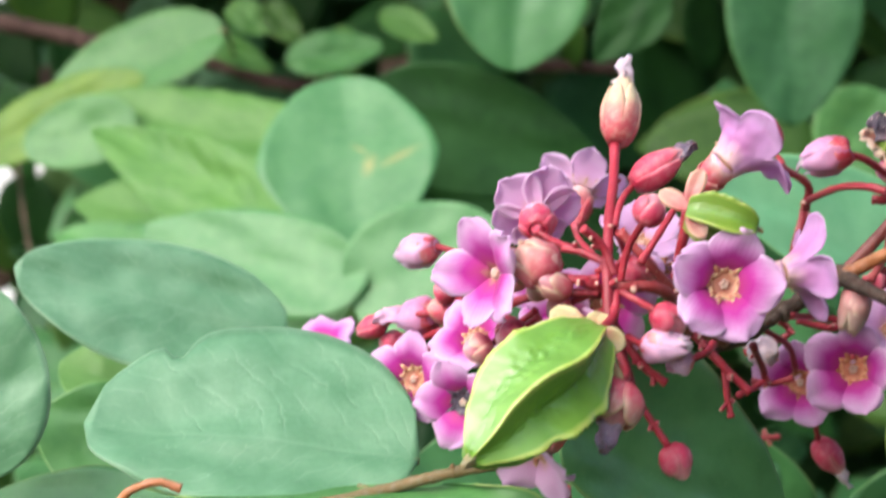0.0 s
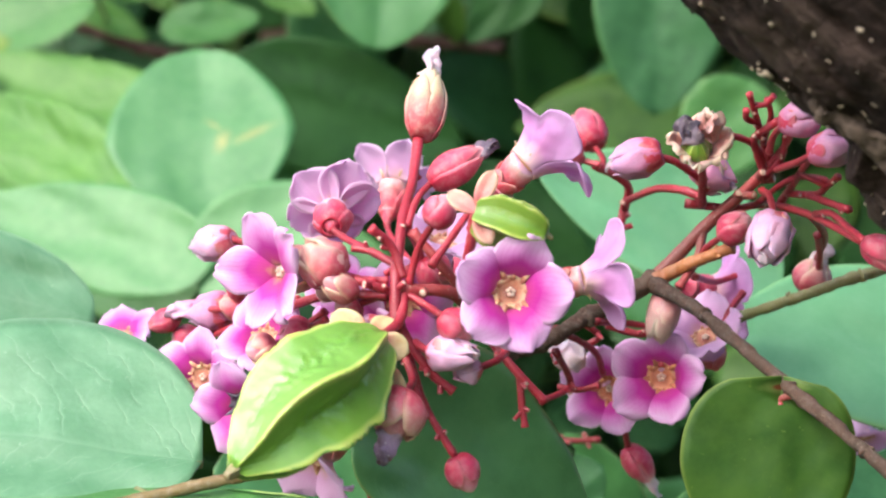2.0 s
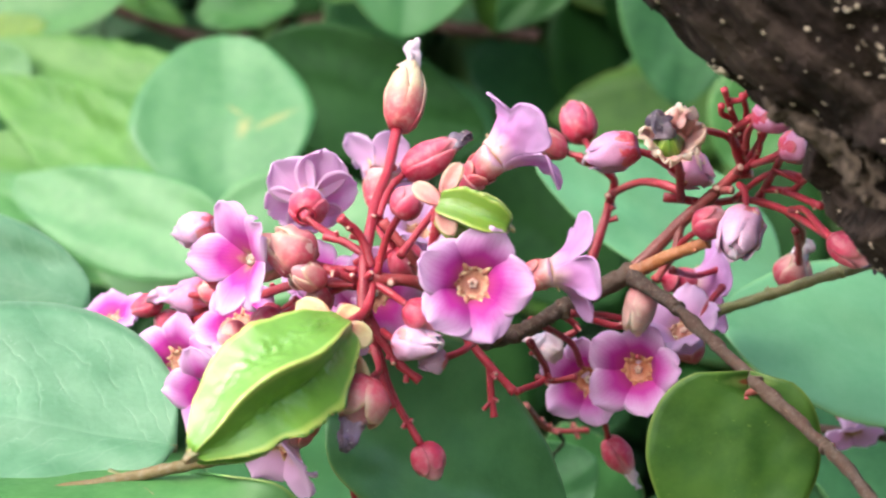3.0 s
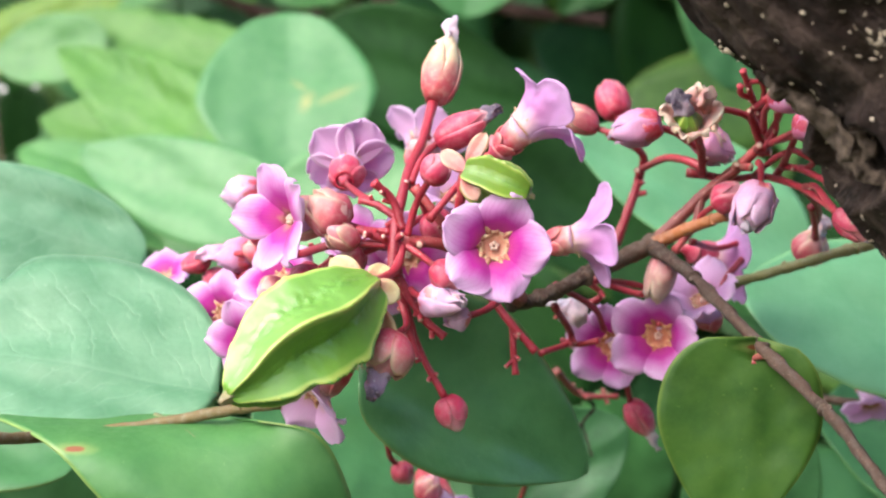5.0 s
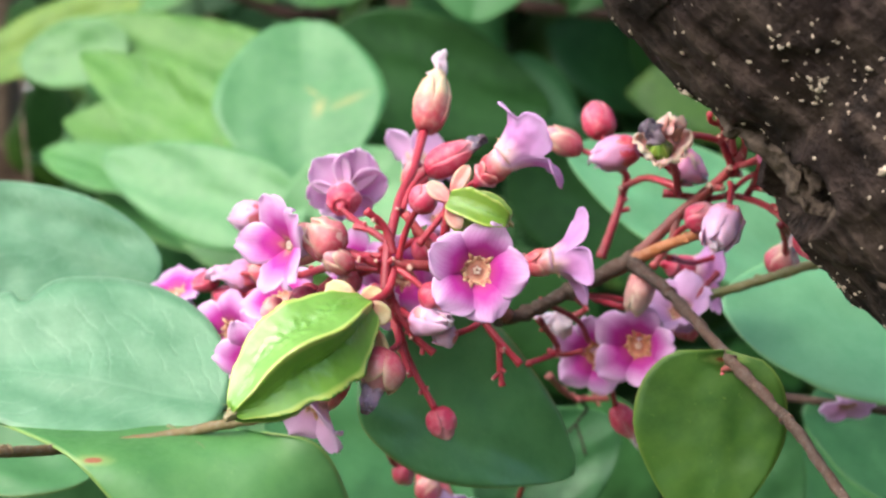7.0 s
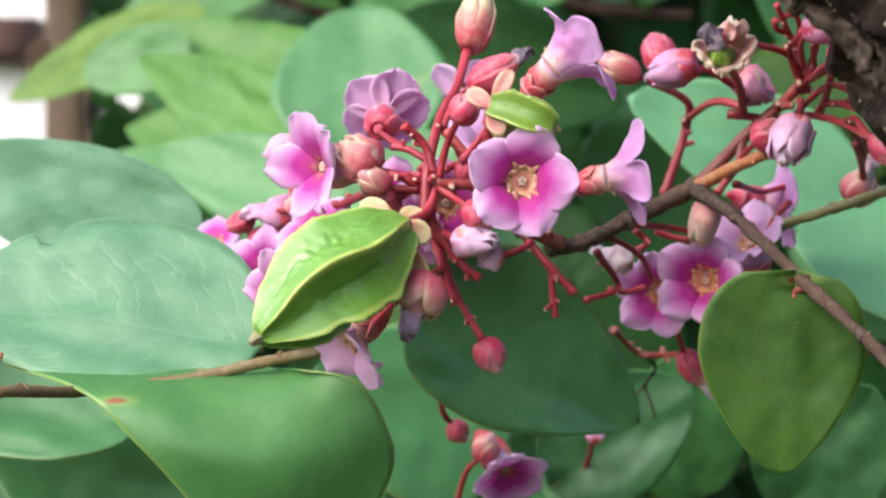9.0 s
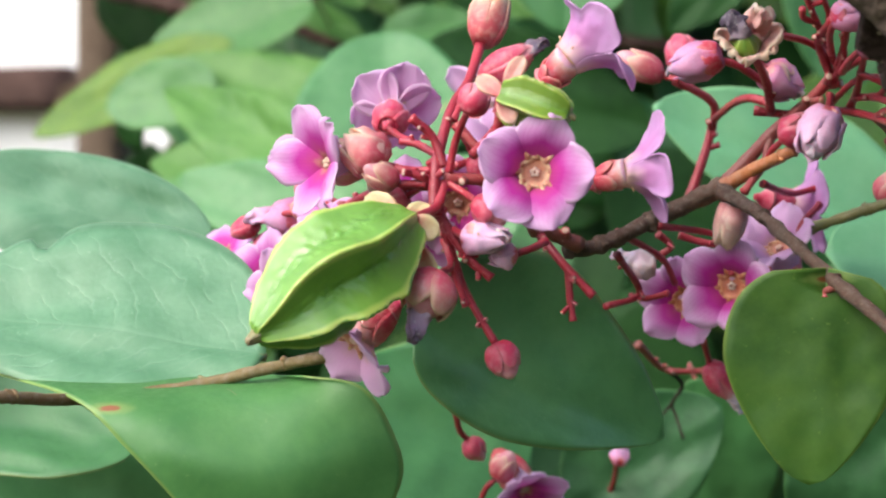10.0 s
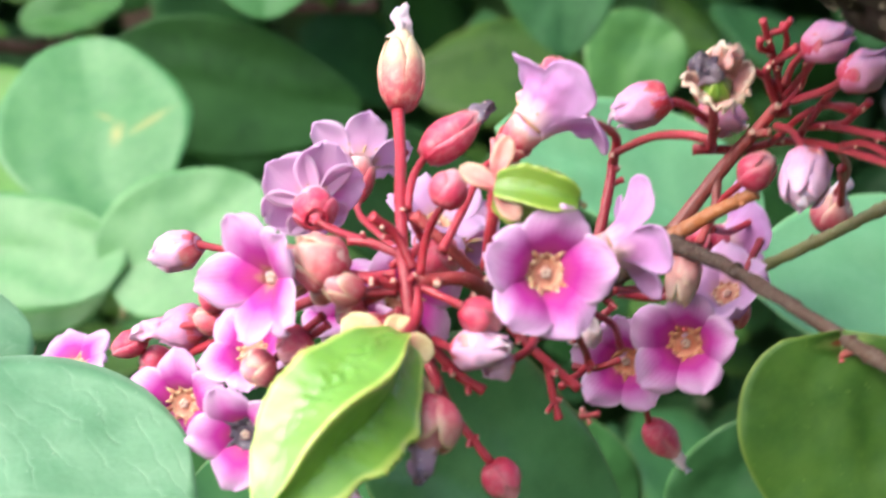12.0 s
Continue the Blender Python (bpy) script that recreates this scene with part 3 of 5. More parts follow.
def flower(name, centre, facing, size, phase, label, flare=88, tube_len=4.2, base=None, pale=False, seed=0, dark_centre=False, sepal_reach=0.62, wide=0.50, sepals=None, stem=None, trumpet=False, cup=False, lobes=None, deep=0.0, notch=0.3, stamens=None):
    """An open star-fruit flower: five petals on a short tube, in a red calyx of five sepals."""
    rnd = random.Random(seed)
    c, ax = V(centre), unit(facing)
    e1, e2 = basis(ax)
    ob = thing(name, centre, label, "flower", "flowers of the panicle")
    cup = cup or trumpet
    r0 = (0.265 if trumpet else 0.28 if cup else 0.09 if deep else 0.22) * size
    foot = V(base) if base is not None else c - ax * tube_len
    mats = [PETAL_OUT, PETAL_OUT] if pale else [PETAL_IN, PETAL_BELL if cup else PETAL_OUT]
    if trumpet:
        part("corolla", sheet(funnel_grid(c, ax, e1, e2, size, r0, flare, radians(phase), rnd, lobes, notch), 0.12), [PETAL_BELL, PETAL_BELL], ob, "five lilac petals joined to a trumpet")
    for k in range(0 if trumpet else 5):
        ph = radians(phase + 72 * k + rnd.uniform(-6, 6))
        d = math.cos(ph) * e2 + math.sin(ph) * e1
        long = size * rnd.uniform(0.92, 1.0)
        g = petal_grid(c, ax, d, long, size * wide * rnd.uniform(0.95, 1.05), r0, 40 if deep else 22, flare + rnd.uniform(-7, 9), -0.12, rnd.uniform(-0.06, 0.06) * size, 0.045 * size)
        part("petal", sheet(crumple(crumple(g, 0.16, 2.4), 0.06, 0.8), 0.10), mats, ob)

    def hug(s):
        if trumpet:
            return size * (0.06 + 0.185 * math.sin(0.5 * math.pi * min(1, 1.2 * s)) ** 0.8)
        if cup:
            return size * (0.07 + 0.25 * math.sin(0.5 * math.pi * min(1, 1.35 * s)) ** 0.8)
        return size * (0.05 + 0.29 * math.sin(math.pi * min(1, 0.07 + 0.74 * s)) ** 0.7) if s < 0.97 else 0.8 * r0

    part("receptacle", lathe(foot - unit(c - foot) * 0.7, foot + unit(c - foot) * 0.9, lambda s, th: size * (0.06 + 0.19 * s**1.5), 8, 14), CALYX_RED, ob)
    if stem:
        part("pedicel", tube([foot - unit(c - foot) * 0.2, *[V(p) for p in stem]], 0.30, 0.34), STEM_RED, ob)
    part("corolla_tube", lathe(foot + (c - foot) * 0.08, c + ax * 0.02 * size, lambda s, th: hug(s), 12, 20), TUBE if cup else PETAL_OUT, ob, "red and cream cup of the flower" if cup else "pale tube of the flower")
    eye = c - ax * deep * size
    ring_size = size * (0.5 if deep else 0.6 if trumpet else 1.0)
    crown = lathe(eye - ax * 0.05 * ring_size, eye + ax * 0.13 * ring_size, lambda s, th: ring_size * float(np.interp(s, (0, 0.3, 0.5, 0.78, 1), (0.20, 0.30, 0.26, 0.17, 0.03))) * (1 + 0.07 * math.cos(5 * th + radians(phase)) + 0.05 * math.cos(3 * th + seed)), 14, 50, along=lambda s: float(np.interp(s, (0, 0.3, 0.5, 0.78, 1), (0.0, 0.62, 0.9, 0.52, 0.46))))
    rays = []
    for k in range(10):
        q = radians(phase + 36 * k + rnd.uniform(-9, 9))
        d = math.cos(q) * e2 + math.sin(q) * e1
        out = 0.53 + rnd.uniform(-0.05, 0.07) if k % 2 else 0.42 + rnd.uniform(-0.03, 0.03)
        rays.append(lathe(eye + ax * rnd.uniform(0.13, 0.19) * ring_size + d * out * ring_size, eye + ax * 0.05 * ring_size + d * 0.25 * ring_size, lambda s, th: ring_size * (0.012 + 0.058 * s), 5, 7))
    crown = merge(crown, *rays)
    ring = part("stamen_ring", crown, WITHERED if dark_centre else stamens or STAMEN, ob, "dark withered stamens" if dark_centre else "buff star-shaped ring of stamens")
    knob = [lathe(eye + ax * 0.02 * size + 0.06 * size * (math.cos(q) * e1 + math.sin(q) * e2), eye + ax * 0.11 * size + 0.05 * size * (math.cos(q) * e1 + math.sin(q) * e2), lambda s, th: 0.026 * size * (1 + 0.6 * math.sin(math.pi * s)), 5, 8) for q in np.linspace(0, 5.03, 5)]
    part("pistil", merge(*knob), CALYX_PALE, ring)
    calyx(ob, foot, c, hug, sepal_reach, sepals or CALYX_RED, rnd)
    return ob


def calyx(ob, foot, tip, hug, reach, mat, rnd, spread=0.0, label="red sepal with a pale edge", name="sepal", dent=0.13):
    """Five sepals that hug a tube or a bud from its foot; hug(s) is the radius of what they hug."""
    foot, tip = V(foot), V(tip)
    ax = unit(tip - foot)
    ln = np.linalg.norm(tip - foot) * reach
    e1, e2 = basis(ax)
    turn = rnd.uniform(0, 72)
    for k in range(5):
        ph = radians(72 * k + turn + rnd.uniform(-8, 8))
        gap = 0.03 + 0.07 * (k % 2)
        rows = []
        for i in range(11):
            s = i / 10
            rr = hug(s * reach) * 1.07 + gap + spread * s * s * ln
            w = 0.80 * (1 - s**2.6) ** 0.5 + 0.03
            rows.append([foot + ax * (s * ln) + (rr - 0.03 * x * x) * (math.cos(ph - x * w) * e1 + math.sin(ph - x * w) * e2) for x in np.linspace(-1, 1, 7)])
        part(name, sheet(crumple(np.array(rows), dent, 1.1) if dent else np.array(rows), 0.13), mat, ob, label)


def bud(name, foot, tip, r, label, body=None, sepals=None, reach=0.7, wither=0.0, wither_mat=None, stalk=None, seed=0, blunt=0.8, flare=0.0, group="buds of the panicle"):
    """A closed flower bud or a spent flower in its calyx, on its own little stalk."""
    rnd = random.Random(seed)
    foot, tip = V(foot), V(tip)
    ob = thing(name, foot, label, "flower bud", group)
    r = r * 0.9
    ax = unit(tip - foot)
    twist = rnd.uniform(0, 6)

    def rad(s, th):
        env = max(0.0, math.sin(math.pi * (0.10 + 0.86 * s**0.85))) ** blunt
        return r * (0.06 + 0.94 * env) * (1 + 0.05 * math.cos(5 * th + 2.2 * s + twist)) if s < 1 else 0.10 * r

    v, f, u, s_ = lathe(foot, tip, rad, 16, 22)
    part("closed_petals", (crumple(v, 0.7, 1.0) if body == WITHERED_PALE else crumple(v, 0.07, 0.9), f, u, s_), body or BUD_LILAC, ob)
    if body in (BUD_LILAC, BUD_PINK, CALYX_PALE, CALYX_PINK):
        calyx(ob, foot, tip, lambda s: rad(min(s, 0.97), 0.3) * 1.02, 1.03, body, rnd, 0.05, "", "folded_petal", 0.38)
    if sepals:
        calyx(ob, foot, tip, lambda s: rad(s, 0.3), reach, sepals, rnd, flare)
    if wither:
        ln = np.linalg.norm(tip - foot)
        v, f, u, s_ = lathe(tip - ax * 0.12 * ln, tip + ax * wither, lambda s, th: r * (0.42 + 0.18 * math.sin(3 * th + 5 * s)) * (1 - 0.45 * s), 10, 14)
        part("withered_petals", (crumple(v, 0.55 * min(1, r), 0.8), f, u, s_), wither_mat or WITHERED, ob, "shrivelled petals at the tip")
    if stalk:
        part("pedicel", tube([foot + ax * 0.1, *[V(p) for p in stalk]], 0.30, 0.34), STEM_RED, ob)
    return ob


def stalk(name, points, r0, r1, mat, label, category="stalk", group="", scars=0, knots=0, seed=0, nt=10, gnarl=0.0, nodes=()):
    ob = thing(name, points[0], label, category, group)
    v, f, u, s_ = tube([V(p) for p in points], r0, r1, n=70 if gnarl else None, nt=16 if gnarl else nt, knots=knots)
    stem = part("stem", (crumple(crumple(v, gnarl, 1.6), gnarl * 0.6, 0.5) if gnarl else v, f, u, s_), mat, ob)
    rnd = random.Random(seed)
    c = spline([V(p) for p in points], 40)
    for k in nodes:
        i = int(k * 38)
        ax = unit(c[i + 1] - c[i])
        r = (r0 + (r1 - r0) * k) * 1.03
        v, f, u, s_ = lathe(c[i] - ax * r * 0.5, c[i] + ax * r * 0.5, lambda s, th: r * (0.9 + 0.32 * math.sin(math.pi * s) * (1 + 0.5 * math.sin(th + 9 * k))), 9, 16)
        part("node", (crumple(v, 0.12, 0.5), f, u, s_), mat, stem, "rough ring of an old leaf scar")
        e1, e2 = basis(ax)
        d = unit(math.cos(40 * k) * e1 + math.sin(40 * k) * e2 + V((0, -0.7, 0)))
        v, f, u, s_ = lathe(c[i] + d * r * 0.7, c[i] + d * r * 1.5 + ax * r * 0.5, lambda s, th: r * (0.55 - 0.38 * s), 6, 9)
        part("stub", (crumple(v, 0.10, 0.4), f, u, s_), mat, stem, "dry stub on the twig")
    for k in range(scars):
        i = rnd.randrange(4, 36)
        e1, e2 = basis(c[i + 1] - c[i])
        q = rnd.uniform(0, 6.28)
        d = math.cos(q) * e1 + math.sin(q) * e2
        d = unit(d + np.array((0, -0.9, 0)))
        p = c[i] + d * (r0 * 0.6)
        ln = r0 * rnd.uniform(0.4, 2.6)
        d = unit(d + 0.7 * unit(c[i + 1] - c[i]))
        stub = part("stub", lathe(p, p + d * ln, lambda s, th: r0 * (0.62 - 0.1 * s + 0.12 * s**6), 7, 9), mat, ob)
        part("scar", lathe(p + d * (ln - 0.02), p + d * (ln + 0.09), lambda s, th: r0 * (0.52 - 0.2 * s), 4, 9), SCAR, stub, "pale round scar of a fallen flower")
    return ob


def blade_grid(base, tip, facing, wl, wr, fold, sag, curl, broad, blunt, ripple, seed, n=26, m=17, lobes=0.0, bite=None, point=0.0, wedge=0.0, pleat=0.0):
    """A leaf blade from base to tip. wl and wr: half widths to the left and the right of the midrib, seen from the side that it faces."""
    base, tip = V(base), V(tip)
    ax = unit(tip - base)
    ln = np.linalg.norm(tip - base)
    nor = unit(V(facing) - ax * (V(facing) @ ax))
    left = np.cross(nor, ax)
    rows = []
    for i in range(n):
        s = i / (n - 1)
        w = max(0.0, math.sin(math.pi * min(1.0, s**broad))) ** blunt
        w *= min(1.0, s / 0.5) ** wedge if s else 1.0
        w = max(w * (1 - point * max(0.0, (s - 0.4) / 0.6) ** 1.4), 0.012)
        row = []
        for j in range(m):
            x = 1 - 2 * j / (m - 1)
            ww = wl if x > 0 else wr
            y = x * w * ww
            if bite and x * bite[2] > 0:
                y *= 1 - bite[1] * math.exp(-(((s - bite[0]) / 0.035) ** 2)) * x * x
            up = abs(y) * math.tan(radians(fold)) - sag * 4 * s * (1 - s) - curl * s * s - 0.3 * ripple
            up += ripple * noise.noise(Vector((s * 3.1 + seed, x * w * 2.3, seed * 1.7))) + 0.4 * ripple * w * noise.noise(Vector((s * 8 + seed, x * w * 5, 3.3)))
            up += pleat * w * abs(x) ** 0.5 * math.sin(2 * math.pi * (9 * s - 3.0 * abs(x) * w) + 2 * noise.noise(Vector((s * 4, x * 2, seed))))
            back = lobes * abs(x) ** 1.5 * (1 - s) ** 2 * ln
            row.append(base + ax * (s * ln - back) + left * y + nor * up)
        rows.append(row)
    return np.array(rows)


def leaf(base, tip, facing, wl, wr, mat, label, fold=8, sag=0.0, curl=0.0, broad=0.78, blunt=0.62, ripple=0.8, seed=1, lobes=0.0, petiole=None, petiole_mat=None, petiole_r=0.55, group="leaves of the tree", thick=0.16, under=None, bite=None, point=0.0, wedge=0.0, pleat=0.0):
    ob = thing("leaf", base, label, "leaf", group)
    g = blade_grid(base, tip, facing, wl, wr, fold, sag, curl, broad, blunt, ripple, seed, n=70 if pleat else 34, m=19, lobes=lobes, bite=bite, point=point, wedge=wedge, pleat=pleat)
    blade = part("blade", sheet(g, thick), [mat, under or mat], ob)
    mid = g[:: 2 if pleat else 1, g.shape[1] // 2]
    back = -unit(V(facing)) * 0.34
    part("midrib", tube([p + back for p in mid[0:32:4]], 0.36, 0.1, n=40, nt=7), TWIG_GREEN, blade, "raised olive midrib")
    if petiole:
        part("petiole", tube([V(p) for p in petiole] + [mid[0] + back * 0.3, mid[1] + back * 0.3], petiole_r, petiole_r * 0.9, nt=8), petiole_mat or TWIG_GREEN, ob)
    return ob


def star_fruit(name, foot, tip, r, label, depth=0.5, plump=0.7, sepal_mat=None, ribs=(-72, 0, 72, 144, 216), stalk_to=None, sepals=(), skin=None, depths=None, sway=8, wavy=1.0):
    """A young star fruit: five sharp ribs, sepals at the stalk end, a small beak at the other."""
    foot, tip = V(foot), V(tip)
    ax = unit(tip - foot)
    ob = thing(name, foot, label, "fruit")
    marks = [*ribs, ribs[0] + 360]

    def rib_index(th):
        deg = (math.degrees(th) - ribs[0]) % 360 + ribs[0]
        return float(np.interp(deg, marks, range(6)))

    depths = depths or (depth,) * 5

    def rad(s, th):
        env = max(0.0, math.sin(math.pi * (0.045 + 0.93 * s))) ** plump
        place = rib_index(th + radians(sway) * math.sin(2 * math.pi * s))
        f = abs(place % 1.0 - 0.5)
        w = (0.5 - f) * 2 * 0.63
        low = 1 - depths[int(place) % 5]
        rib = low * math.sin(0.63) / (math.sin(w) + low * math.sin(0.63 - w))
        k = round(place) % 5
        edge = (2 * f) ** 5
        wave = wavy * ((0.050 if k == 0 else 0.018) * math.sin(25 * s + 2.1 * k) + (0.026 if k == 0 else 0.012) * math.sin(44 * s + k))
        blister = (wavy > 0.5) * (1 - 2 * f) * (0.04 * noise.noise(Vector((18 * s * depths[int(place) % 5], 3 * place, 2.0))) + 0.035 * noise.noise(Vector((26 * s, 7 * place, 5.0))))
        return r * env * (rib * (1 + 0.02 * math.sin(11 * s + 2 * th) + wave * edge) + blister) if 0 < s < 1 else 0.08 * r

    v, f, u, s_ = lathe(foot, tip, rad, 84, 170, hint=(0, -1, 0))
    u = np.array(u)
    u[:, 0] = [rib_index(q * 2 * math.pi + radians(sway) * math.sin(2 * math.pi * h)) / 5 for q, h in u]
    part("fruit_body", (crumple(v, 0.03 * r, 3.2), f, u, s_), skin or FRUIT, ob)
    for root, end, width in sepals:
        sepal_at(ob, root, end, width, (-0.15, -1, 0.35), sepal_mat or CALYX_CREAM)
    v, f, u, s_ = lathe(tip - ax * 0.1 * r, tip + ax * 0.18 * r, lambda s, th: 0.11 * r * (1 - 0.55 * s) * (1 + 0.25 * math.cos(5 * th)), 6, 15)
    part("beak", (crumple(v, 0.15, 0.6), f, u, s_), TWIG_GREEN, ob, "dry brownish style remnants")
    if stalk_to:
        part("pedicel", tube([foot + ax * 0.1, *[V(p) for p in stalk_to]], 0.45, 0.42), STEM_RED, ob)
    return ob


def sepal_at(ob, root, tip, width, face, mat, label="yellow-green sepal flushed with red"):
    """One spoon-shaped sepal that lies from root to tip and shows its face that way."""
    g = blade_grid(root, tip, face, width, width, 14, 0.15, 0.35, 1.15, 0.5, 0.12, random.random() * 9, n=10, m=7)
    part("sepal", sheet(g, 0.22), mat, ob, label)


# ---- ground and distance ----
me = bpy.data.meshes.new("ground")
me.from_pydata([(-60, -60, -1.3), (60, -60, -1.3), (60, 60, -1.3), (-60, 60, -1.3)], [], [(0, 1, 2, 3)])
me.materials.append(SOIL)
tagged(new("ground", me), "dark soil with leaf litter under the tree", "ground", kind="structure")


def foliage(name, count, box, size, mats, label, seed, keep=None):
    """Many single leaves too far off to count, in one mesh."""
    rnd = random.Random(seed)
    made = []
    while len(made) < count:
        p = V([rnd.uniform(*b) for b in box])
        d = unit((rnd.uniform(-1, 1), rnd.uniform(-0.5, 0.3), rnd.uniform(-1.1, 0.2)))
        ln = rnd.uniform(*size)
        if keep and not (keep(p) and keep(p + d * ln) and keep(p + d * ln * 0.5)):
            continue
        f = unit((rnd.uniform(-0.7, 0.7), -1, rnd.uniform(-0.1, 1.0)))
        g = blade_grid(p, p + d * ln, f, ln * 0.3, ln * 0.3, 12, 0, ln * rnd.uniform(0, 0.2), 0.8, 0.65, 0.6, rnd.uniform(0, 50), n=8, m=5)
        v, fc, u, s = sheet(g, 0.3)
        k = rnd.randrange(len(mats))
        made.append((v, fc, u, [k] * len(fc)))
    ob = part_free(name, merge(*made), mats)
    return tagged(ob, label, "foliage", kind="stuff")


def part_free(name, data, mats):
    verts, faces, uvs, slots = data
    m_ = bpy.data.meshes.new(name)
    m_.from_pydata((np.asarray(verts) * MM).tolist(), [], faces)
    layer = m_.uv_layers.new(name="UVMap")
    loops = np.empty(len(m_.loops), int)
    m_.loops.foreach_get("vertex_index", loops)
    layer.data.foreach_set("uv", np.asarray(uvs, float)[loops].ravel())
    for x in mats:
        m_.materials.append(x)
    m_.polygons.foreach_set("material_index", slots)
    m_.polygons.foreach_set("use_smooth", [True] * len(m_.polygons))
    m_.update()
    return new(name, m_)

# ---- thick limb of the tree, close in front ----
def limb():
    ax = unit((0.68, 0.02, -0.73))
    mid = V((35.9, -12.0, 23.7))
    ob = thing("tree_limb", mid, "thick dark brown tree limb with rough bark and pale lichen flecks", "tree trunk")
    nt = 190
    hole = V((28.1, -17.0, 4.4))
    line = spline([V((190, 170, -1300)), V((192, 140, -800)), V((190, 70, -330)), V((150, 12, -120)), mid + ax * 95, mid + ax * 55, mid + ax * 25, mid + ax * 8, mid, mid - ax * 9, mid - ax * 17 + V((1, 0, 1)), mid - ax * 24 + V((8, 1, 10)), V((37, -4, 80)), V((42, 0, 130)), V((46, 4, 190))], 1600)
    arc = np.concatenate([[0], np.cumsum(np.linalg.norm(np.diff(line, axis=0), axis=1))])
    arc -= arc[np.argmin(np.linalg.norm(line - mid, axis=1))]
    run = np.concatenate([np.linspace(arc[0], -90, 26, endpoint=False), np.linspace(-90, -26, 30, endpoint=False), np.linspace(-26, 22, 170, endpoint=False), np.linspace(22, 140, 30)])
    n = len(run)
    th = np.linspace(0, 2 * np.pi, nt, endpoint=False)
    e1 = V((0, -1, 0))
    rows, outward = [], []
    for q in run:
        c = V([np.interp(q, arc, line[:, k]) for k in range(3)])
        c2 = V([np.interp(q + 0.5, arc, line[:, k]) for k in range(3)])
        t_ = unit(c2 - c)
        e1 = unit(e1 - t_ * (e1 @ t_))
        e2 = np.cross(t_, e1)
        swell = np.interp(-q, (-40, -20, -11, -8, -3, 0, 5.3, 6.8, 12, 16, 40), (0.9, 0.4, 0.3, -0.1, 0.1, -0.3, -1.5, 0.2, 1.2, 0.9, 0.5))
        for t in th:
            d = math.cos(t) * e1 + math.sin(t) * e2
            p = c + d * np.interp(q, (-1300, -350, -110), (62, 44, 18.5))
            k = noise.fractal(Vector(p) / 4.5, 0.9, 2.1, 4) * 0.7 + noise.noise(Vector(p) / 14) * 0.35
            k -= 0.9 * max(0.0, 0.16 - abs(noise.noise(Vector((t * 4.0, q * 0.07, 1.0))))) / 0.16
            k -= 6.5 * max(0.0, 1 - (np.linalg.norm((p - hole) * V((0.8, 0.5, 1.2))) / 3.8) ** 2) ** 0.7
            rows.append(p + d * (k + swell))
            outward.append(d)
    g = np.array(rows)
    faces = [(i * nt + j, i * nt + (j + 1) % nt, (i + 1) * nt + (j + 1) % nt, (i + 1) * nt + j) for i in range(n - 1) for j in range(nt)]
    part("bark", (g, faces, np.zeros((len(g), 2)), None), BARK, ob)
    v, f, u, s_ = lathe((24.9, -11.6, 10.9), (31.0, -17.6, 5.6), lambda s, th: 1.0 * max(0.05, math.sin(math.pi * s)) ** 0.5 * (1 + 0.2 * math.sin(9 * s)), 60, 22)
    part("worn_ridge", (crumple(crumple(v, 0.9, 2.4), 0.4, 0.7), f, u, s_), BARK_PALE, ob, "paler worn ridge of the bark")
    v, f, u, s_ = lathe((23.0, -13.5, 11.6), (46.0, -22.5, -9.5), lambda s, th: 0.95 * max(0.05, math.sin(math.pi * s)) ** 0.5 * (1 + 0.3 * math.sin(13 * s) + 0.2 * math.sin(3 * th + 20 * s)), 110, 30)
    part("worn_ridge", (crumple(crumple(crumple(v, 1.3, 3.0), 0.6, 0.9), 0.25, 0.35), f, u, s_), BARK_PALE, ob, "paler worn ridge of the bark")
    rnd = random.Random(5)
    flecks = []
    spots = [(rnd.randrange(60, n - 34), rnd.randrange(nt)) for _ in range(90)]
    for k in range(2000):
        i, j = rnd.randrange(50, n - 24), rnd.randrange(nt)
        if k % 2:
            i, j = rnd.choice(spots)
            i, j = int(i + rnd.gauss(0, 5)), int(j + rnd.gauss(0, 3)) % nt
        p = g[i * nt + j]
        d = outward[i * nt + j]
        z = rnd.uniform(0.07, 0.27) * (2.1 if rnd.random() < 0.12 else 1)
        v, f, u, s_ = lathe(p - d * 0.12, p + d * (0.04 + z * 0.14), lambda s, a_: z * (1.0 - 0.5 * s) * (1 + 0.35 * math.sin(2 * a_ + k) + 0.2 * math.sin(5 * a_ + 2 * k)), 4, 9)
        flecks.append((crumple(v, z * 0.6, 0.5), f, u, s_))
    tagged(part("lichen", merge(*flecks), LICHEN, ob, "pale lichen flecks on the bark"), kind="stuff")


limb()

# ---- twigs ----
stalk("branch", [(3.4, 22.0, -8.1), (6.3, 25.0, -7.6), (10.6, 28.5, -5.4), (17.7, 32.0, -1.9)], 0.66, 0.9, TWIG_BROWN, "brown woody flowering twig below the flowers", "twig", knots=3, gnarl=0.22, nodes=(0.35, 0.7))
stalk("branch", [(17.1, 32.0, -2.0), (21.6, 23.0, -5.6), (27.0, 12.0, -11.5), (31.4, 4.0, -16.0), (35.2, -5.0, -21.5), (41.4, -16.0, -29.9)], 0.66, 0.44, TWIG_BROWN, "long brown twig slanting down past the leaves", "twig", knots=5, gnarl=0.2, nodes=(0.03, 0.2, 0.4, 0.62))
stalk("branch", [(17.9, 31.5, -1.8), (20.7, 29.0, -0.3), (24.2, 26.0, 1.1)], 0.72, 0.5, TWIG_ORANGE, "short orange-brown leaf stalk on the twig", "twig", gnarl=0.12, nodes=(0.85,))
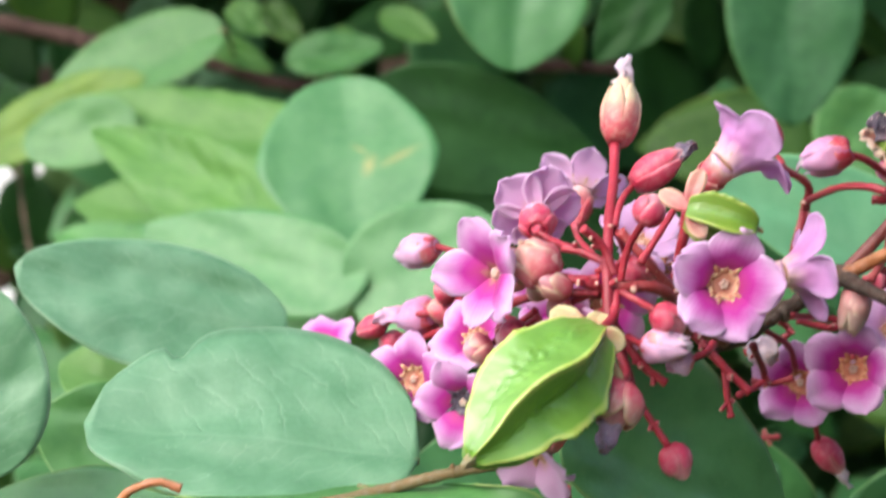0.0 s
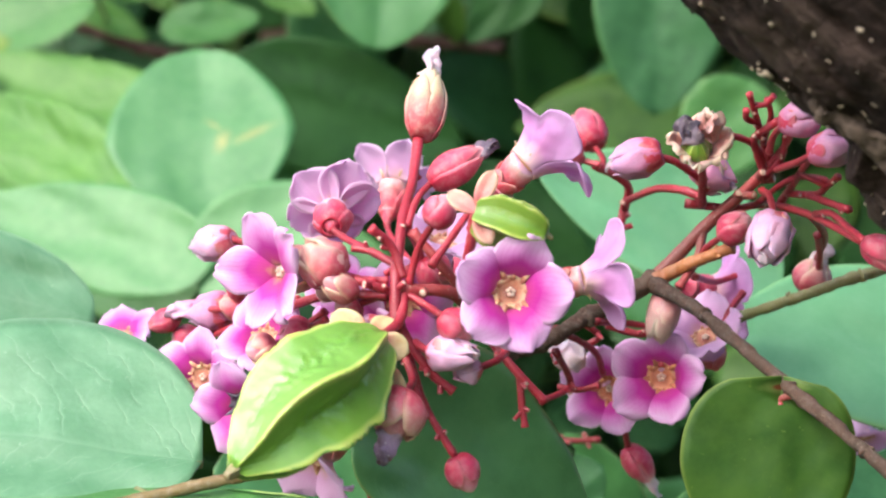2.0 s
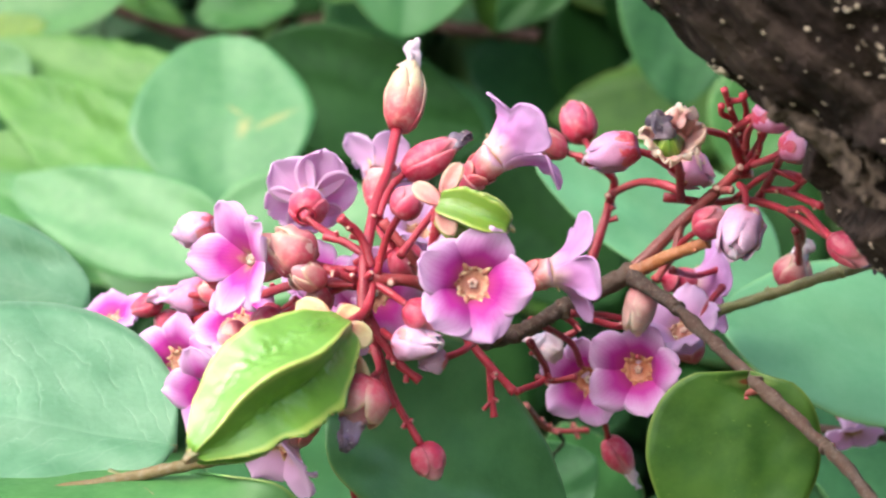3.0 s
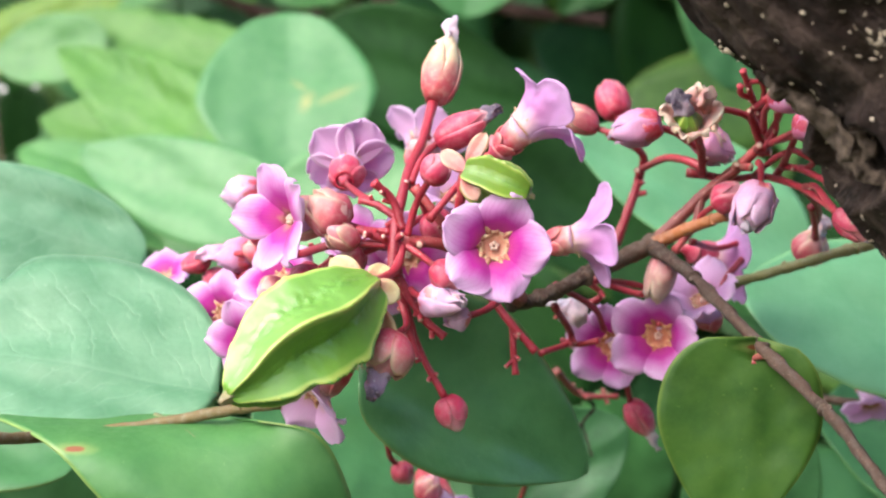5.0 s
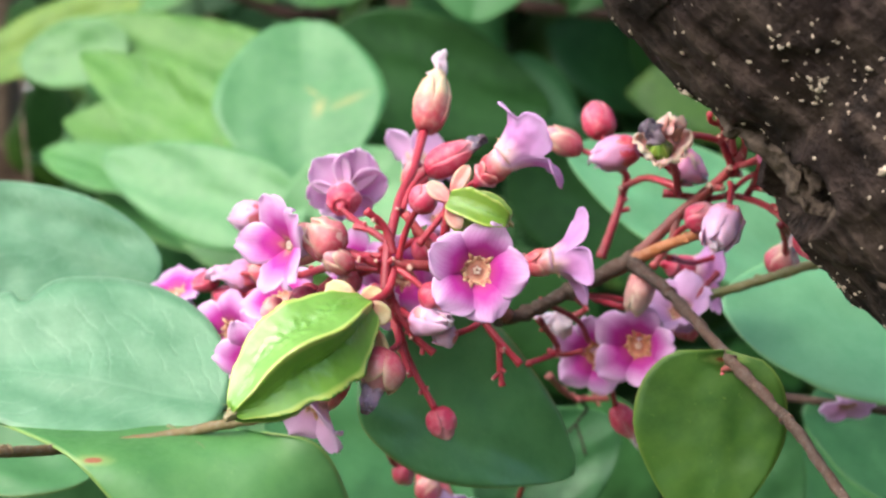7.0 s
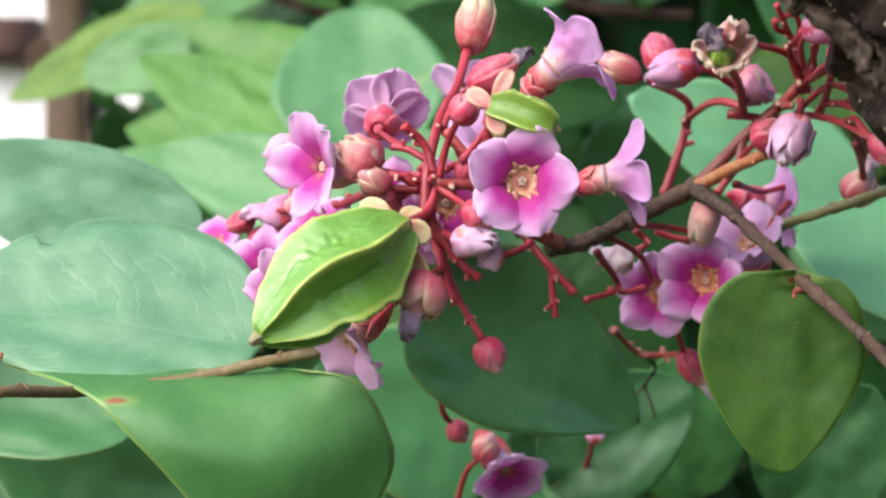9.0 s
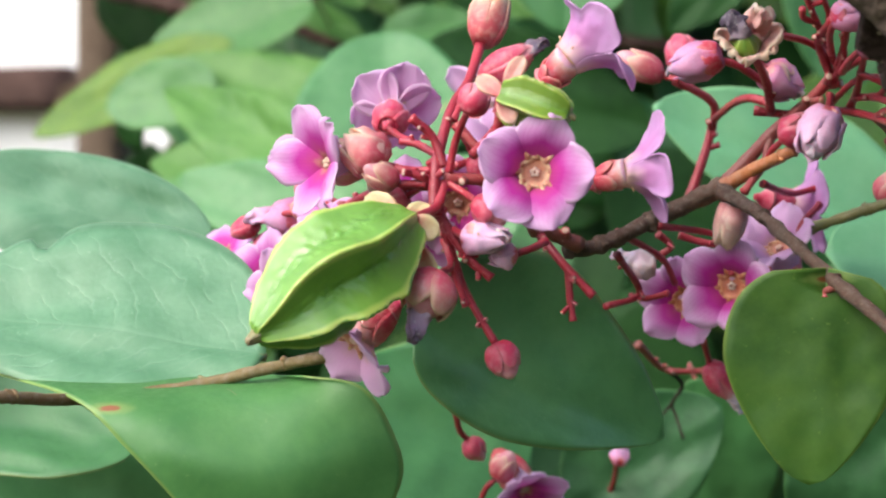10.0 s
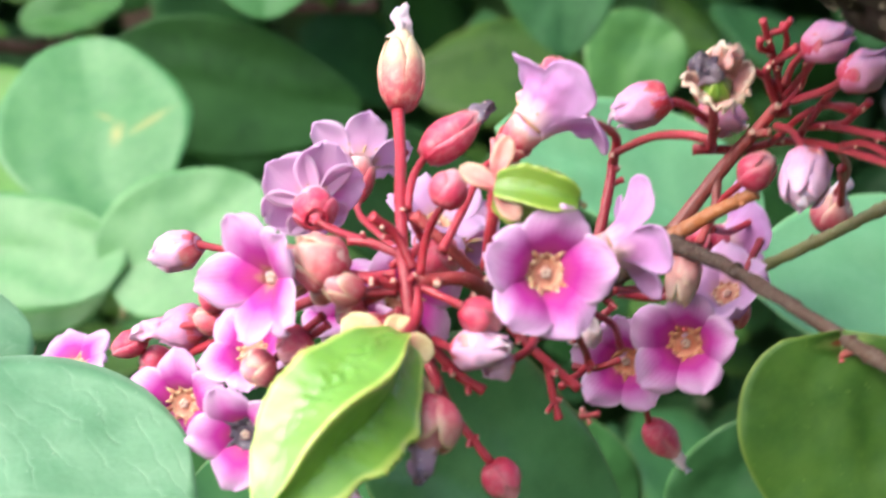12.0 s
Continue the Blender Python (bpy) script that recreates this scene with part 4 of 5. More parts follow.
stalk("branch", [(25.6, 36.0, -5.9), (32.3, 36.0, -3.7), (38.6, 37.0, -1.7), (52.5, 40.0, 1.7)], 0.5, 0.6, TWIG_GREEN, "olive-brown leaf stalk behind the flowers", "twig", knots=3, gnarl=0.1, nodes=(0.3, 0.7))
stalk("branch", [(-16.6, 12.0, -17.5), (-23.4, 14.0, -18.9), (-29.9, 14.5, -20.4), (-38.4, 10.8, -21.4), (-42.9, 2.5, -20.9), (-46.6, 0.0, -20.9)], 0.52, 0.56, TWIG_TAN, "tan leaf stalk of the large leaf", "twig", gnarl=0.08, nodes=(0.15, 0.8, 0.99))
stalk("branch", [(-46.4, 0.0, -20.95), (-47.6, 0.0, -20.8), (-48.7, 0.0, -19.9), (-48.3, 0.0, -18.6), (-46.9, 0.0, -17.6), (-45.0, 0.0, -17.2), (-43.2, 0.0, -17.7)], 0.42, 0.32, TWIG_ORANGE, "thin orange-brown twig end bent to a hook", "twig", gnarl=0.1, nodes=(0.5,))
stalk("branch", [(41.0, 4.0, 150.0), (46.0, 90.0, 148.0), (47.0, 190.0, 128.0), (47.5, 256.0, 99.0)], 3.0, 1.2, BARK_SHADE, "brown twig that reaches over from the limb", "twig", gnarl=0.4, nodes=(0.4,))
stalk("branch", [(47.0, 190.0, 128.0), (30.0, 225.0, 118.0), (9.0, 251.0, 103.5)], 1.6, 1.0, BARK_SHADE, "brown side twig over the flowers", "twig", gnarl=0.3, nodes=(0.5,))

# ---- red stalks of the panicle ----
def red(points, r0=0.36, r1=0.3, mat=None, scars=0, seed=0):
    return stalk("flower_stalk", points, r0, r1, mat or STEM_RED, "thin red flower stalk of the panicle", "stalk", "red flower stalks", scars=scars, seed=seed)


red([(-7.0, 8.0, -5.6), (-7.0, 9.0, -1.4), (-6.3, 14.0, 4.0), (-5.5, 20.0, 7.1), (-4.9, 25.0, 11.2)], 0.5, 0.45, scars=4, seed=1)
red([(0.8, 18.0, -6.7), (-0.7, 14.0, -3.4), (-3.1, 12.0, -0.4), (-5.6, 12.0, 2.6)], 0.5, 0.4, STEM_MAROON, scars=4, seed=2)
red([(4.4, 22.0, -7.7), (0.8, 18.0, -5.9), (-2.1, 11.0, -2.8), (-6.3, 9.0, -2.3)], 0.7, 0.5, STEM_MAROON, scars=4, seed=3)
red([(-6.3, 9.0, -1.4), (-7.3, 9.0, 1.2), (-9.0, 8.0, 2.8)], 0.38, 0.38, scars=3, seed=4)
red([(-6.9, 10.0, -0.4), (-8.9, 12.0, 0.8), (-10.6, 13.0, 1.2)], 0.34, 0.32, scars=2, seed=47)
red([(-7.3, 9.0, -2.6), (-9.1, 8.5, -1.9), (-10.4, 8.6, -1.5)], 0.4, 0.4, scars=3, seed=5)
red([(-1.3, 6.0, -1.8), (-1.1, 3.0, 0.5), (-0.7, 1.5, 2.4)], 0.42, 0.46)
red([(0.8, 18.0, -6.4), (3.3, 17.0, -9.5), (6.0, 17.0, -12.4)], 0.42, 0.36, scars=3, seed=6)
red([(3.8, 17.0, -9.9), (3.9, 17.0, -12.4), (4.2, 17.0, -14.6)], 0.36, 0.3, scars=3, seed=7)
red([(-6.8, 9.0, -5.4), (-4.2, 9.0, -9.2), (-2.2, 9.0, -10.9)], 0.45, 0.36, scars=4, seed=8)
red([(-6.8, 9.0, -4.7), (-5.5, 10.0, -9.5), (-4.5, 11.0, -12.4), (-2.1, 11.0, -16.5)], 0.42, 0.3, scars=4, seed=9)
red([(-6.4, 10.0, -7.1), (-5.5, 10.0, -10.4), (-4.5, 10.0, -13.3)], 0.36, 0.3, scars=4, seed=10)
red([(-7.8, 10.0, -2.8), (-13.0, 16.0, -2.9), (-18.1, 22.0, -4.5), (-23.1, 29.0, -6.3), (-26.9, 33.0, -7.6)], 0.45, 0.34, scars=4, seed=11)
red([(-18.1, 22.0, -4.5), (-21.1, 26.0, -6.2), (-23.4, 27.0, -7.8)], 0.33, 0.3)
red([(-16.9, 20.0, -4.0), (-20.2, 27.0, -3.1), (-23.2, 30.0, -4.2)], 0.33, 0.3)
red([(17.4, 32.0, -2.1), (22.1, 31.0, 2.9), (25.6, 31.0, 6.0), (28.6, 29.0, 9.0)], 0.7, 0.5, STEM_MAROON, scars=4, seed=12)
red([(14.4, 50.0, -2.2), (15.6, 50.0, 1.3), (16.8, 50.0, 5.3), (16.9, 48.0, 7.9), (13.1, 43.0, 9.7)], 0.55, 0.42, scars=3, seed=13)
red([(16.9, 50.0, 6.2), (18.9, 41.0, 7.1), (20.4, 33.0, 6.7), (22.2, 31.0, 5.9)], 0.36, 0.46)
red([(27.9, 29.5, 7.8), (26.8, 28.0, 10.1), (26.3, 26.0, 11.3), (27.2, 20.0, 12.3)], 0.44, 0.34, scars=2, seed=41)
red([(29.5, 30.5, 5.4), (29.9, 28.0, 6.6), (29.9, 22.0, 8.2), (29.7, 17.0, 9.1)], 0.38, 0.3, scars=2, seed=42)
red([(29.8, 29.0, 6.2), (31.6, 25.0, 5.9), (32.1, 22.0, 6.6), (32.5, 19.5, 7.3)], 0.36, 0.3, scars=2, seed=43)
red([(31.2, 26.0, 5.9), (32.1, 22.0, 5.1), (33.1, 18.0, 4.3)], 0.34, 0.32, scars=1, seed=44)
red([(29.7, 23.0, 7.8), (30.7, 22.0, 7.2), (31.9, 22.0, 6.6)], 0.28, 0.28)
red([(27.9, 29.5, 7.7), (28.5, 25.0, 9.3), (28.2, 21.0, 11.0)], 0.34, 0.28, scars=2, seed=45)
red([(25.5, 21.0, 13.8), (26.3, 20.0, 13.9), (26.7, 19.0, 14.5)], 0.28, 0.26)
red([(26.0, 23.0, 12.4), (24.8, 22.0, 12.7), (24.6, 21.0, 13.4)], 0.28, 0.3)
red([(31.6, 25.0, 4.1), (31.9, 20.0, 4.0), (32.1, 13.0, 2.4), (32.4, 9.5, 1.4)], 0.32, 0.34, scars=1, seed=46)
red([(33.1, 31.0, 2.3), (33.9, 34.0, 0.9), (34.5, 37.0, -0.8)], 0.36, 0.34)
red([(20.6, 32.0, 5.4), (25.2, 32.0, 4.9), (28.3, 31.0, 5.2), (31.4, 26.0, 4.0), (33.3, 13.0, 1.3)], 0.42, 0.34, scars=3, seed=14)
red([(22.2, 32.0, 5.2), (21.5, 27.0, 7.9), (19.8, 20.0, 9.9)], 0.42, 0.4, scars=3, seed=15)
red([(22.0, 30.0, 7.5), (19.2, 27.0, 9.0), (17.2, 26.0, 9.6)], 0.4, 0.34)
red([(28.5, 29.0, 9.0), (25.8, 27.0, 11.0), (22.0, 22.0, 11.4)], 0.36, 0.32)
red([(28.4, 29.0, 8.8), (27.0, 26.0, 11.0), (25.6, 22.0, 13.1), (24.7, 20.0, 14.8)], 0.36, 0.28, scars=4, seed=16)
red([(27.0, 26.0, 10.8), (27.0, 22.0, 12.8), (26.3, 20.0, 14.3)], 0.3, 0.26)
red([(28.2, 28.0, 9.0), (28.4, 22.0, 10.5), (28.4, 19.0, 11.5)], 0.34, 0.3, scars=3, seed=17)
red([(28.5, 28.0, 8.5), (29.5, 22.0, 8.7), (30.6, 17.0, 9.2)], 0.36, 0.3)
red([(27.2, 31.0, 5.2), (29.6, 26.0, 7.4), (31.7, 22.0, 7.2), (32.1, 22.0, 6.6)], 0.3, 0.26, scars=3, seed=18)
red([(31.4, 26.0, 4.0), (34.0, 32.0, 2.1), (34.5, 38.0, 0.1)], 0.32, 0.3)
red([(22.1, 31.0, 2.7), (21.4, 30.0, 0.1), (19.5, 29.0, -2.6)], 0.45, 0.38, STEM_MAROON)
red([(11.4, 28.0, -5.7), (14.9, 32.0, -6.0), (17.7, 33.0, -6.5)], 0.36, 0.3)
red([(7.7, 27.0, -6.3), (11.7, 32.0, -8.6), (13.0, 36.0, -11.0)], 0.34, 0.3)
red([(7.7, 27.0, -8.4), (9.6, 34.0, -12.0), (6.5, 30.0, -13.3)], 0.34, 0.3, scars=3, seed=19)
red([(18.1, 31.0, -6.4), (18.3, 34.0, -8.7), (18.5, 34.0, -10.3)], 0.34, 0.3)
red([(13.4, 36.0, -6.3), (15.2, 36.2, -6.9), (16.9, 36.0, -7.2), (18.3, 34.0, -6.8)], 0.36, 0.34, scars=2, seed=48)
red([(11.4, 35.0, -6.2), (12.6, 36.0, -7.5), (10.4, 36.5, -8.7), (8.1, 37.0, -9.5)], 0.34, 0.3, scars=2, seed=49)
red([(8.7, 36.0, -12.3), (10.4, 34.5, -12.5), (12.4, 33.5, -12.0)], 0.32, 0.3)
red([(27.1, 38.0, -3.3), (25.2, 36.0, -5.5), (24.6, 36.0, -8.2)], 0.36, 0.3)
red([(21.4, 32.0, -1.6), (24.3, 38.0, -2.2), (26.9, 40.0, -1.6)], 0.34, 0.3)

# ---- flowers ----
FL = "magenta and pink flower with "
flower("flower", (2.1, 1.0, -2.5), (0.12, -1, -0.02), 4.7, 32, FL + "five open petals", seed=1, flare=80, wide=0.54)
flower("flower", (-16.6, 10.5, -0.8), (-0.70, -0.71, 0.0), 5.5, 0, FL + "its open face turned aside", seed=2, flare=70, wide=0.42, deep=0.05, base=(-13.9, 13.5, -0.4), stem=[(-11.7, 11.0, -1.0), (-8.7, 9.0, -1.8)], sepal_reach=0.95, sepals=CALYX_PINK)
flower("flower", (-12.6, 21.8, 4.7), (-0.10, 0.80, 0.55), 4.7, 70, "lilac star-fruit flower seen from behind its red calyx", seed=3, flare=82, deep=0.02, wide=0.56, base=(-12.7, 18.5, 3.1), stem=[(-11.6, 17.0, 2.2), (-9.4, 13.0, 1.0), (-6.6, 10.0, -0.4)])
flower("flower", (-7.4, 50.5, 8.0), (0.22, 0.60, 0.75), 4.7, 60, "pale lilac flower behind the red stalks", seed=4, flare=66, wide=0.46, pale=True, base=(-8.0, 48.5, 4.4), cup=True, sepal_reach=0.8, sepals=CALYX_CUP, stem=[(-7.6, 46.0, 2.6), (-4.5, 34.0, -1.5)])
flower("flower", (4.1, 13.6, 8.3), (0.80, 0.10, 0.60), 6.0, -30, "lilac trumpet-shaped flower seen from the side", seed=5, flare=58, base=(1.5, 15.2, 6.0), lobes=((1.0, -10), (0.45, 55), (0.4, 30), (0.6, 30), (1.35, 95)), trumpet=True, sepal_reach=0.6, sepals=CALYX_CUP, stem=[(0.3, 15.0, 5.4), (-1.9, 12.0, 2.5), (-4.0, 10.0, -0.4)])
flower("flower", (9.0, 13.6, -1.7), (0.93, 0.22, 0.12), 5.2, 24, "lilac bell-shaped flower in profile with curled petals", seed=6, flare=58, base=(5.6, 14.4, -2.5), lobes=((1.25, 45), (0.8, 30), (0.8, 30), (0.95, 40), (1.1, 50)), notch=0.5, trumpet=True, sepal_reach=0.8, sepals=CALYX_CUP)
flower("flower", (-0.7, 36.0, -0.2), (0.35, 0.6, 0.35), 4.5, 30, "lilac flower half hidden behind the stalks", seed=7, flare=80)
flower("flower", (-6.6, 22.0, -3.6), (-0.1, -0.8, -0.4), 4.8, 90, FL + "petals half hidden behind the fruit", seed=8)
flower("flower", (-24.8, 27.0, -10.5), (-0.5, -0.85, -0.05), 4.5, 95, FL + "an orange centre beside the big leaf", seed=9)
flower("flower", (-19.8, 11.0, -12.0), (-0.45, -0.85, -0.2), 4.1, 80, "pink star-fruit flower with withered dark stamens", seed=10, dark_centre=True)
flower("flower", (-35.9, 50.0, -8.0), (-0.3, -0.5, 0.8), 4.3, 60, "magenta flower peeping over the big leaf", seed=11)
flower("flower", (-13.9, 9.0, -15.9), (-0.50, -0.42, -0.74), 4.9, 40, "pale lilac flower hanging below the fruit", seed=12, flare=78, base=(-10.6, 10.4, -13.3), wide=0.50, cup=True, pale=True, sepal_reach=0.85, sepals=CALYX_CUP)
flower("flower", (18.6, 34.6, -11.3), (-0.34, -0.92, -0.05), 4.9, 35, FL + "rounded petals and a peach centre", seed=13, flare=70, stamens=STAMEN_PEACH, base=(19.9, 38.4, -10.4))
flower("flower", (14.1, 40.0, -12.7), (-0.36, -0.92, -0.12), 4.6, 28, FL + "petals overlapping its neighbour", seed=14, flare=72, stamens=STAMEN_PEACH, base=(15.1, 43.8, -11.5))
flower("flower", (23.2, 36.6, -7.8), (-0.30, -0.62, 0.72), 4.4, 30, "pale pink flower behind an open one", seed=15, pale=True, flare=64, base=(24.4, 38.8, -10.4))
flower("flower", (24.6, 42.0, -3.1), (0.92, 0.1, 0.05), 5.4, 50, "pale lilac flower in profile under the twig", seed=16, flare=80, trumpet=True, sepal_reach=0.9, base=(21.5, 40.0, -2.5))
flower("flower", (-3.5, 56.0, -33.1), (0.40, -0.66, -0.62), 4.9, 62, FL + "petals hanging below the dark leaf", seed=17, flare=72, deep=0.05, base=(-6.8, 60.0, -29.7), sepal_reach=0.9, sepals=CALYX_CUP)

# ---- buds and spent flowers ----
bud("spent_flower", (-4.6, 25.0, 11.2), (-3.6, 27.5, 18.1), 2.0, "rosy calyx with cream sepal tips and a withered white tip", BUD_CREAM, BUD_CREAM, 0.85, 1.7, WITHERED_PALE, seed=1)
bud("flower_bud", (-3.9, 17.0, 6.9), (0.9, 17.0, 9.8), 1.6, "red bud with shrivelled purple petals at its tip", BUD_ROSE, CALYX_RED, 0.9, 1.3, stalk=[(-5.1, 15.0, 5.4), (-6.0, 13.0, 3.0)], seed=2)
bud("flower_bud", (-4.0, 6.0, 2.9), (-2.6, 6.0, 5.4), 1.5, "round dusky pink bud", BUD_ROSE, CALYX_RED, 0.8, stalk=[(-5.1, 8.0, 1.0), (-5.9, 9.0, -1.8)], seed=3)
bud("flower_bud", (26.5, 18.0, 3.6), (25.0, 15.4, 0.0), 1.95, "large lilac bud about to open", BUD_LILAC, CALYX_PINK, 0.35, 0.3, WITHERED_PALE, stalk=[(27.2, 24.0, 5.7), (27.6, 30.0, 6.5)], seed=4, blunt=0.5)
bud("flower_bud", (23.1, 26.0, 2.1), (25.4, 24.0, 3.9), 1.5, "red bud with a pale tip", BUD_ROSE, CALYX_RED, 0.9, stalk=[(22.0, 28.0, 1.1), (21.7, 30.0, 0.1)], seed=5)
bud("spent_flower", (33.7, 40.0, -3.3), (35.2, 39.0, 0.1), 1.9, "cream and pink calyx with a withered lilac tip", BUD_ROSE, CALYX_PINK, 0.9, 1.6, WITHERED_PALE, seed=6)
bud("flower_bud", (32.3, 9.0, 1.4), (35.3, 7.0, -0.8), 1.4, "small red bud with a dry tip", BUD_ROSE, CALYX_RED, 0.8, 0.8, seed=7)
bud("flower_bud", (27.2, 18.0, 11.8), (30.5, 16.0, 12.9), 1.6, "pink bud with a lilac tip", BUD_PINK, CALYX_RED, 0.5, stalk=[(27.0, 21.0, 11.0), (27.4, 25.0, 9.9)], seed=8)
bud("flower_bud", (29.3, 16.0, 9.0), (32.6, 14.0, 10.2), 1.6, "pink bud with a lilac tip", BUD_PINK, CALYX_RED, 0.5, stalk=[(28.6, 20.0, 8.5), (28.5, 27.0, 8.4)], seed=9)
bud("flower_bud", (17.4, 25.0, 9.9), (13.0, 26.0, 8.8), 1.7, "lilac bud on a red stalk", BUD_PINK, CALYX_CUP, 0.4, 0.4, WITHERED_PALE, seed=10, blunt=0.55)
bud("flower_bud", (14.5, 57.0, 12.3), (13.2, 60.0, 16.7), 1.95, "round red bud with a pale rim", BUD_ROSE, CALYX_RED, 0.9, stalk=[(14.9, 53.0, 10.9), (14.1, 45.0, 9.3)], seed=11)
bud("flower_bud", (11.7, 43.0, 10.2), (7.2, 42.0, 12.4), 1.5, "rosy half-open bud behind the flower", BUD_ROSE, CALYX_PINK, 0.8, stalk=[(13.5, 42.0, 9.6)], seed=12)
bud("flower_bud", (-22.4, 31.0, 2.3), (-26.2, 33.0, 1.5), 1.7, "pale lilac bud about to open", BUD_LILAC, CALYX_PINK, 0.45, 0.3, WITHERED_PALE, stalk=[(-19.0, 26.0, 1.1), (-13.0, 16.0, -1.4)], seed=13)
bud("spent_flower", (-22.4, 30.0, -4.6), (-26.4, 31.0, -4.5), 1.9, "rosy calyx with shrivelled lilac petals", BUD_PINK, CALYX_PINK, 0.8, 2.6, BUD_LILAC, seed=14)
bud("flower_bud", (-26.3, 33.0, -7.8), (-28.5, 34.0, -6.5), 1.5, "round dark red flower bud", BUD_ROSE, CALYX_RED, 0.8, seed=15)
bud("flower_bud", (-3.3, 6.0, -4.4), (-0.7, 6.0, -6.4), 1.4, "oval dusky pink flower bud", BUD_ROSE, CALYX_RED, 0.7, stalk=[(-4.4, 8.0, -3.7), (-5.9, 9.0, -2.8)], seed=16)
bud("flower_bud", (-4.3, 7.0, -7.5), (-0.7, 5.0, -7.6), 1.4, "small opening bud with pale pink petals", BUD_LILAC, CALYX_PINK, 0.6, 0.4, WITHERED_PALE, stalk=[(-5.4, 9.0, -6.8)], seed=17)
bud("spent_flower", (-6.3, 4.5, -10.5), (-7.6, 3.2, -14.2), 2.4, "cream-pink calyx with purple withered petals", BUD_ROSE, CALYX_PINK, 0.9, 2.1, WITHERED_LILAC, flare=0.16, stalk=[(-5.6, 8.0, -9.8), (-6.4, 10.0, -7.6)], seed=18)
bud("flower_bud", (-2.1, 11.0, -16.5), (-0.6, 11.0, -19.5), 1.4, "small hanging rose-red bud", BUD_ROSE, CALYX_RED, 0.75, seed=19)
bud("flower_bud", (-10.6, 9.0, -2.8), (-12.9, 7.0, -1.2), 1.3, "small rosy flower bud", BUD_ROSE, CALYX_PINK, 0.85, stalk=[(-7.8, 9.0, -2.8)], seed=21)
bud("spent_flower", (19.0, 31.0, -3.0), (17.6, 31.5, -7.6), 1.5, "hanging cream and pink calyx below the twig", CALYX_PALE, CALYX_PALE, 1.0, flare=0.1, seed=22)
bud("spent_flower", (11.0, 34.0, -9.8), (8.0, 35.0, -8.6), 1.6, "shrivelled pale pink flower", WITHERED_PALE, None, 0.5, 1.2, WITHERED_PALE, seed=23)
bud("flower_bud", (16.4, 45.0, -19.1), (18.8, 45.0, -22.8), 1.4, "red hanging bud with a withered tip", BUD_ROSE, CALYX_RED, 0.9, 1.5, WITHERED_PALE, stalk=[(15.7, 42.0, -16.2), (15.7, 38.0, -13.9)], seed=24)
bud("flower_bud", (-6.5, 55.0, -32.0), (-4.8, 55.0, -29.0), 1.5, "rosy bud beside the low flower", BUD_ROSE, CALYX_PINK, 0.8, stalk=[(-7.9, 56.0, -33.4), (-9.1, 58.0, -36.8)], seed=25)
bud("flower_bud", (-9.0, 50.0, -27.4), (-7.4, 50.0, -29.6), 1.2, "small rosy bud below the dark leaf", BUD_ROSE, CALYX_RED, 0.8, stalk=[(-9.7, 48.0, -26.2), (-10.0, 46.0, -23.3)], seed=26)

bud("flower_bud", (-21.0, 26.0, -4.5), (-23.3, 28.0, -3.5), 1.2, "small rosy flower bud", BUD_ROSE, CALYX_PINK, 0.8, stalk=[(-18.9, 22.0, -4.8)], seed=27)
bud("flower_bud", (-20.6, 25.0, -2.9), (-22.1, 26.0, -0.8), 1.5, "round dark red flower bud", BUD_ROSE, CALYX_RED, 0.85, stalk=[(-18.8, 22.0, -3.9)], seed=28)
bud("flower_bud", (-17.4, 13.0, -7.1), (-19.7, 12.0, -7.7), 1.4, "rosy flower bud beside the fruit", BUD_ROSE, CALYX_PINK, 0.85, stalk=[(-15.6, 14.0, -6.1)], seed=29)
bud("flower_bud", (-14.5, 13.0, -5.7), (-16.8, 12.0, -6.9), 1.4, "dark red bud beside the fruit", BUD_ROSE, CALYX_RED, 0.9, stalk=[(-12.9, 12.0, -4.8)], seed=30)
bud("flower_bud", (-27.9, 32.0, -5.1), (-30.8, 34.0, -5.9), 1.2, "slender red flower bud over the leaf", BUD_ROSE, CALYX_RED, 0.95, stalk=[(-25.6, 30.0, -4.4), (-21.7, 26.0, -4.2)], seed=31)
bud("flower_bud", (-0.1, 8.0, -8.9), (-2.0, 7.0, -9.2), 1.1, "small pale pink round bud", BUD_LILAC, CALYX_PINK, 0.6, stalk=[(1.4, 9.0, -8.3), (2.2, 11.0, -7.7)], seed=32)

bud("flower_bud", (-11.5, 9.0, -1.2), (-14.7, 8.5, 1.2), 1.95, "plump pink bud with folded pale petals", CALYX_PINK, CALYX_PALE, 0.5, stalk=[(-9.6, 10.0, -1.5), (-7.6, 10.0, -1.6)], seed=33, blunt=0.6)
bud("flower_bud", (-4.7, 17.0, 0.1), (-2.4, 17.0, -2.1), 1.6, "long red bud behind the stalks", BUD_ROSE, CALYX_RED, 0.95, stalk=[(-5.1, 16.0, 1.3), (-5.8, 13.0, 2.5)], seed=35)
bud("flower_bud", (-11.9, 15.0, -2.7), (-13.8, 15.0, -1.3), 1.4, "plump pink bud with pale tip", BUD_ROSE, CALYX_PALE, 0.85, stalk=[(-10.6, 14.0, -3.7)], seed=36)
bud("flower_bud", (-14.6, 17.0, -5.3), (-16.4, 17.0, -6.8), 1.4, "dark red hanging bud", BUD_ROSE, CALYX_RED, 0.9, stalk=[(-13.2, 15.0, -4.3)], seed=37)
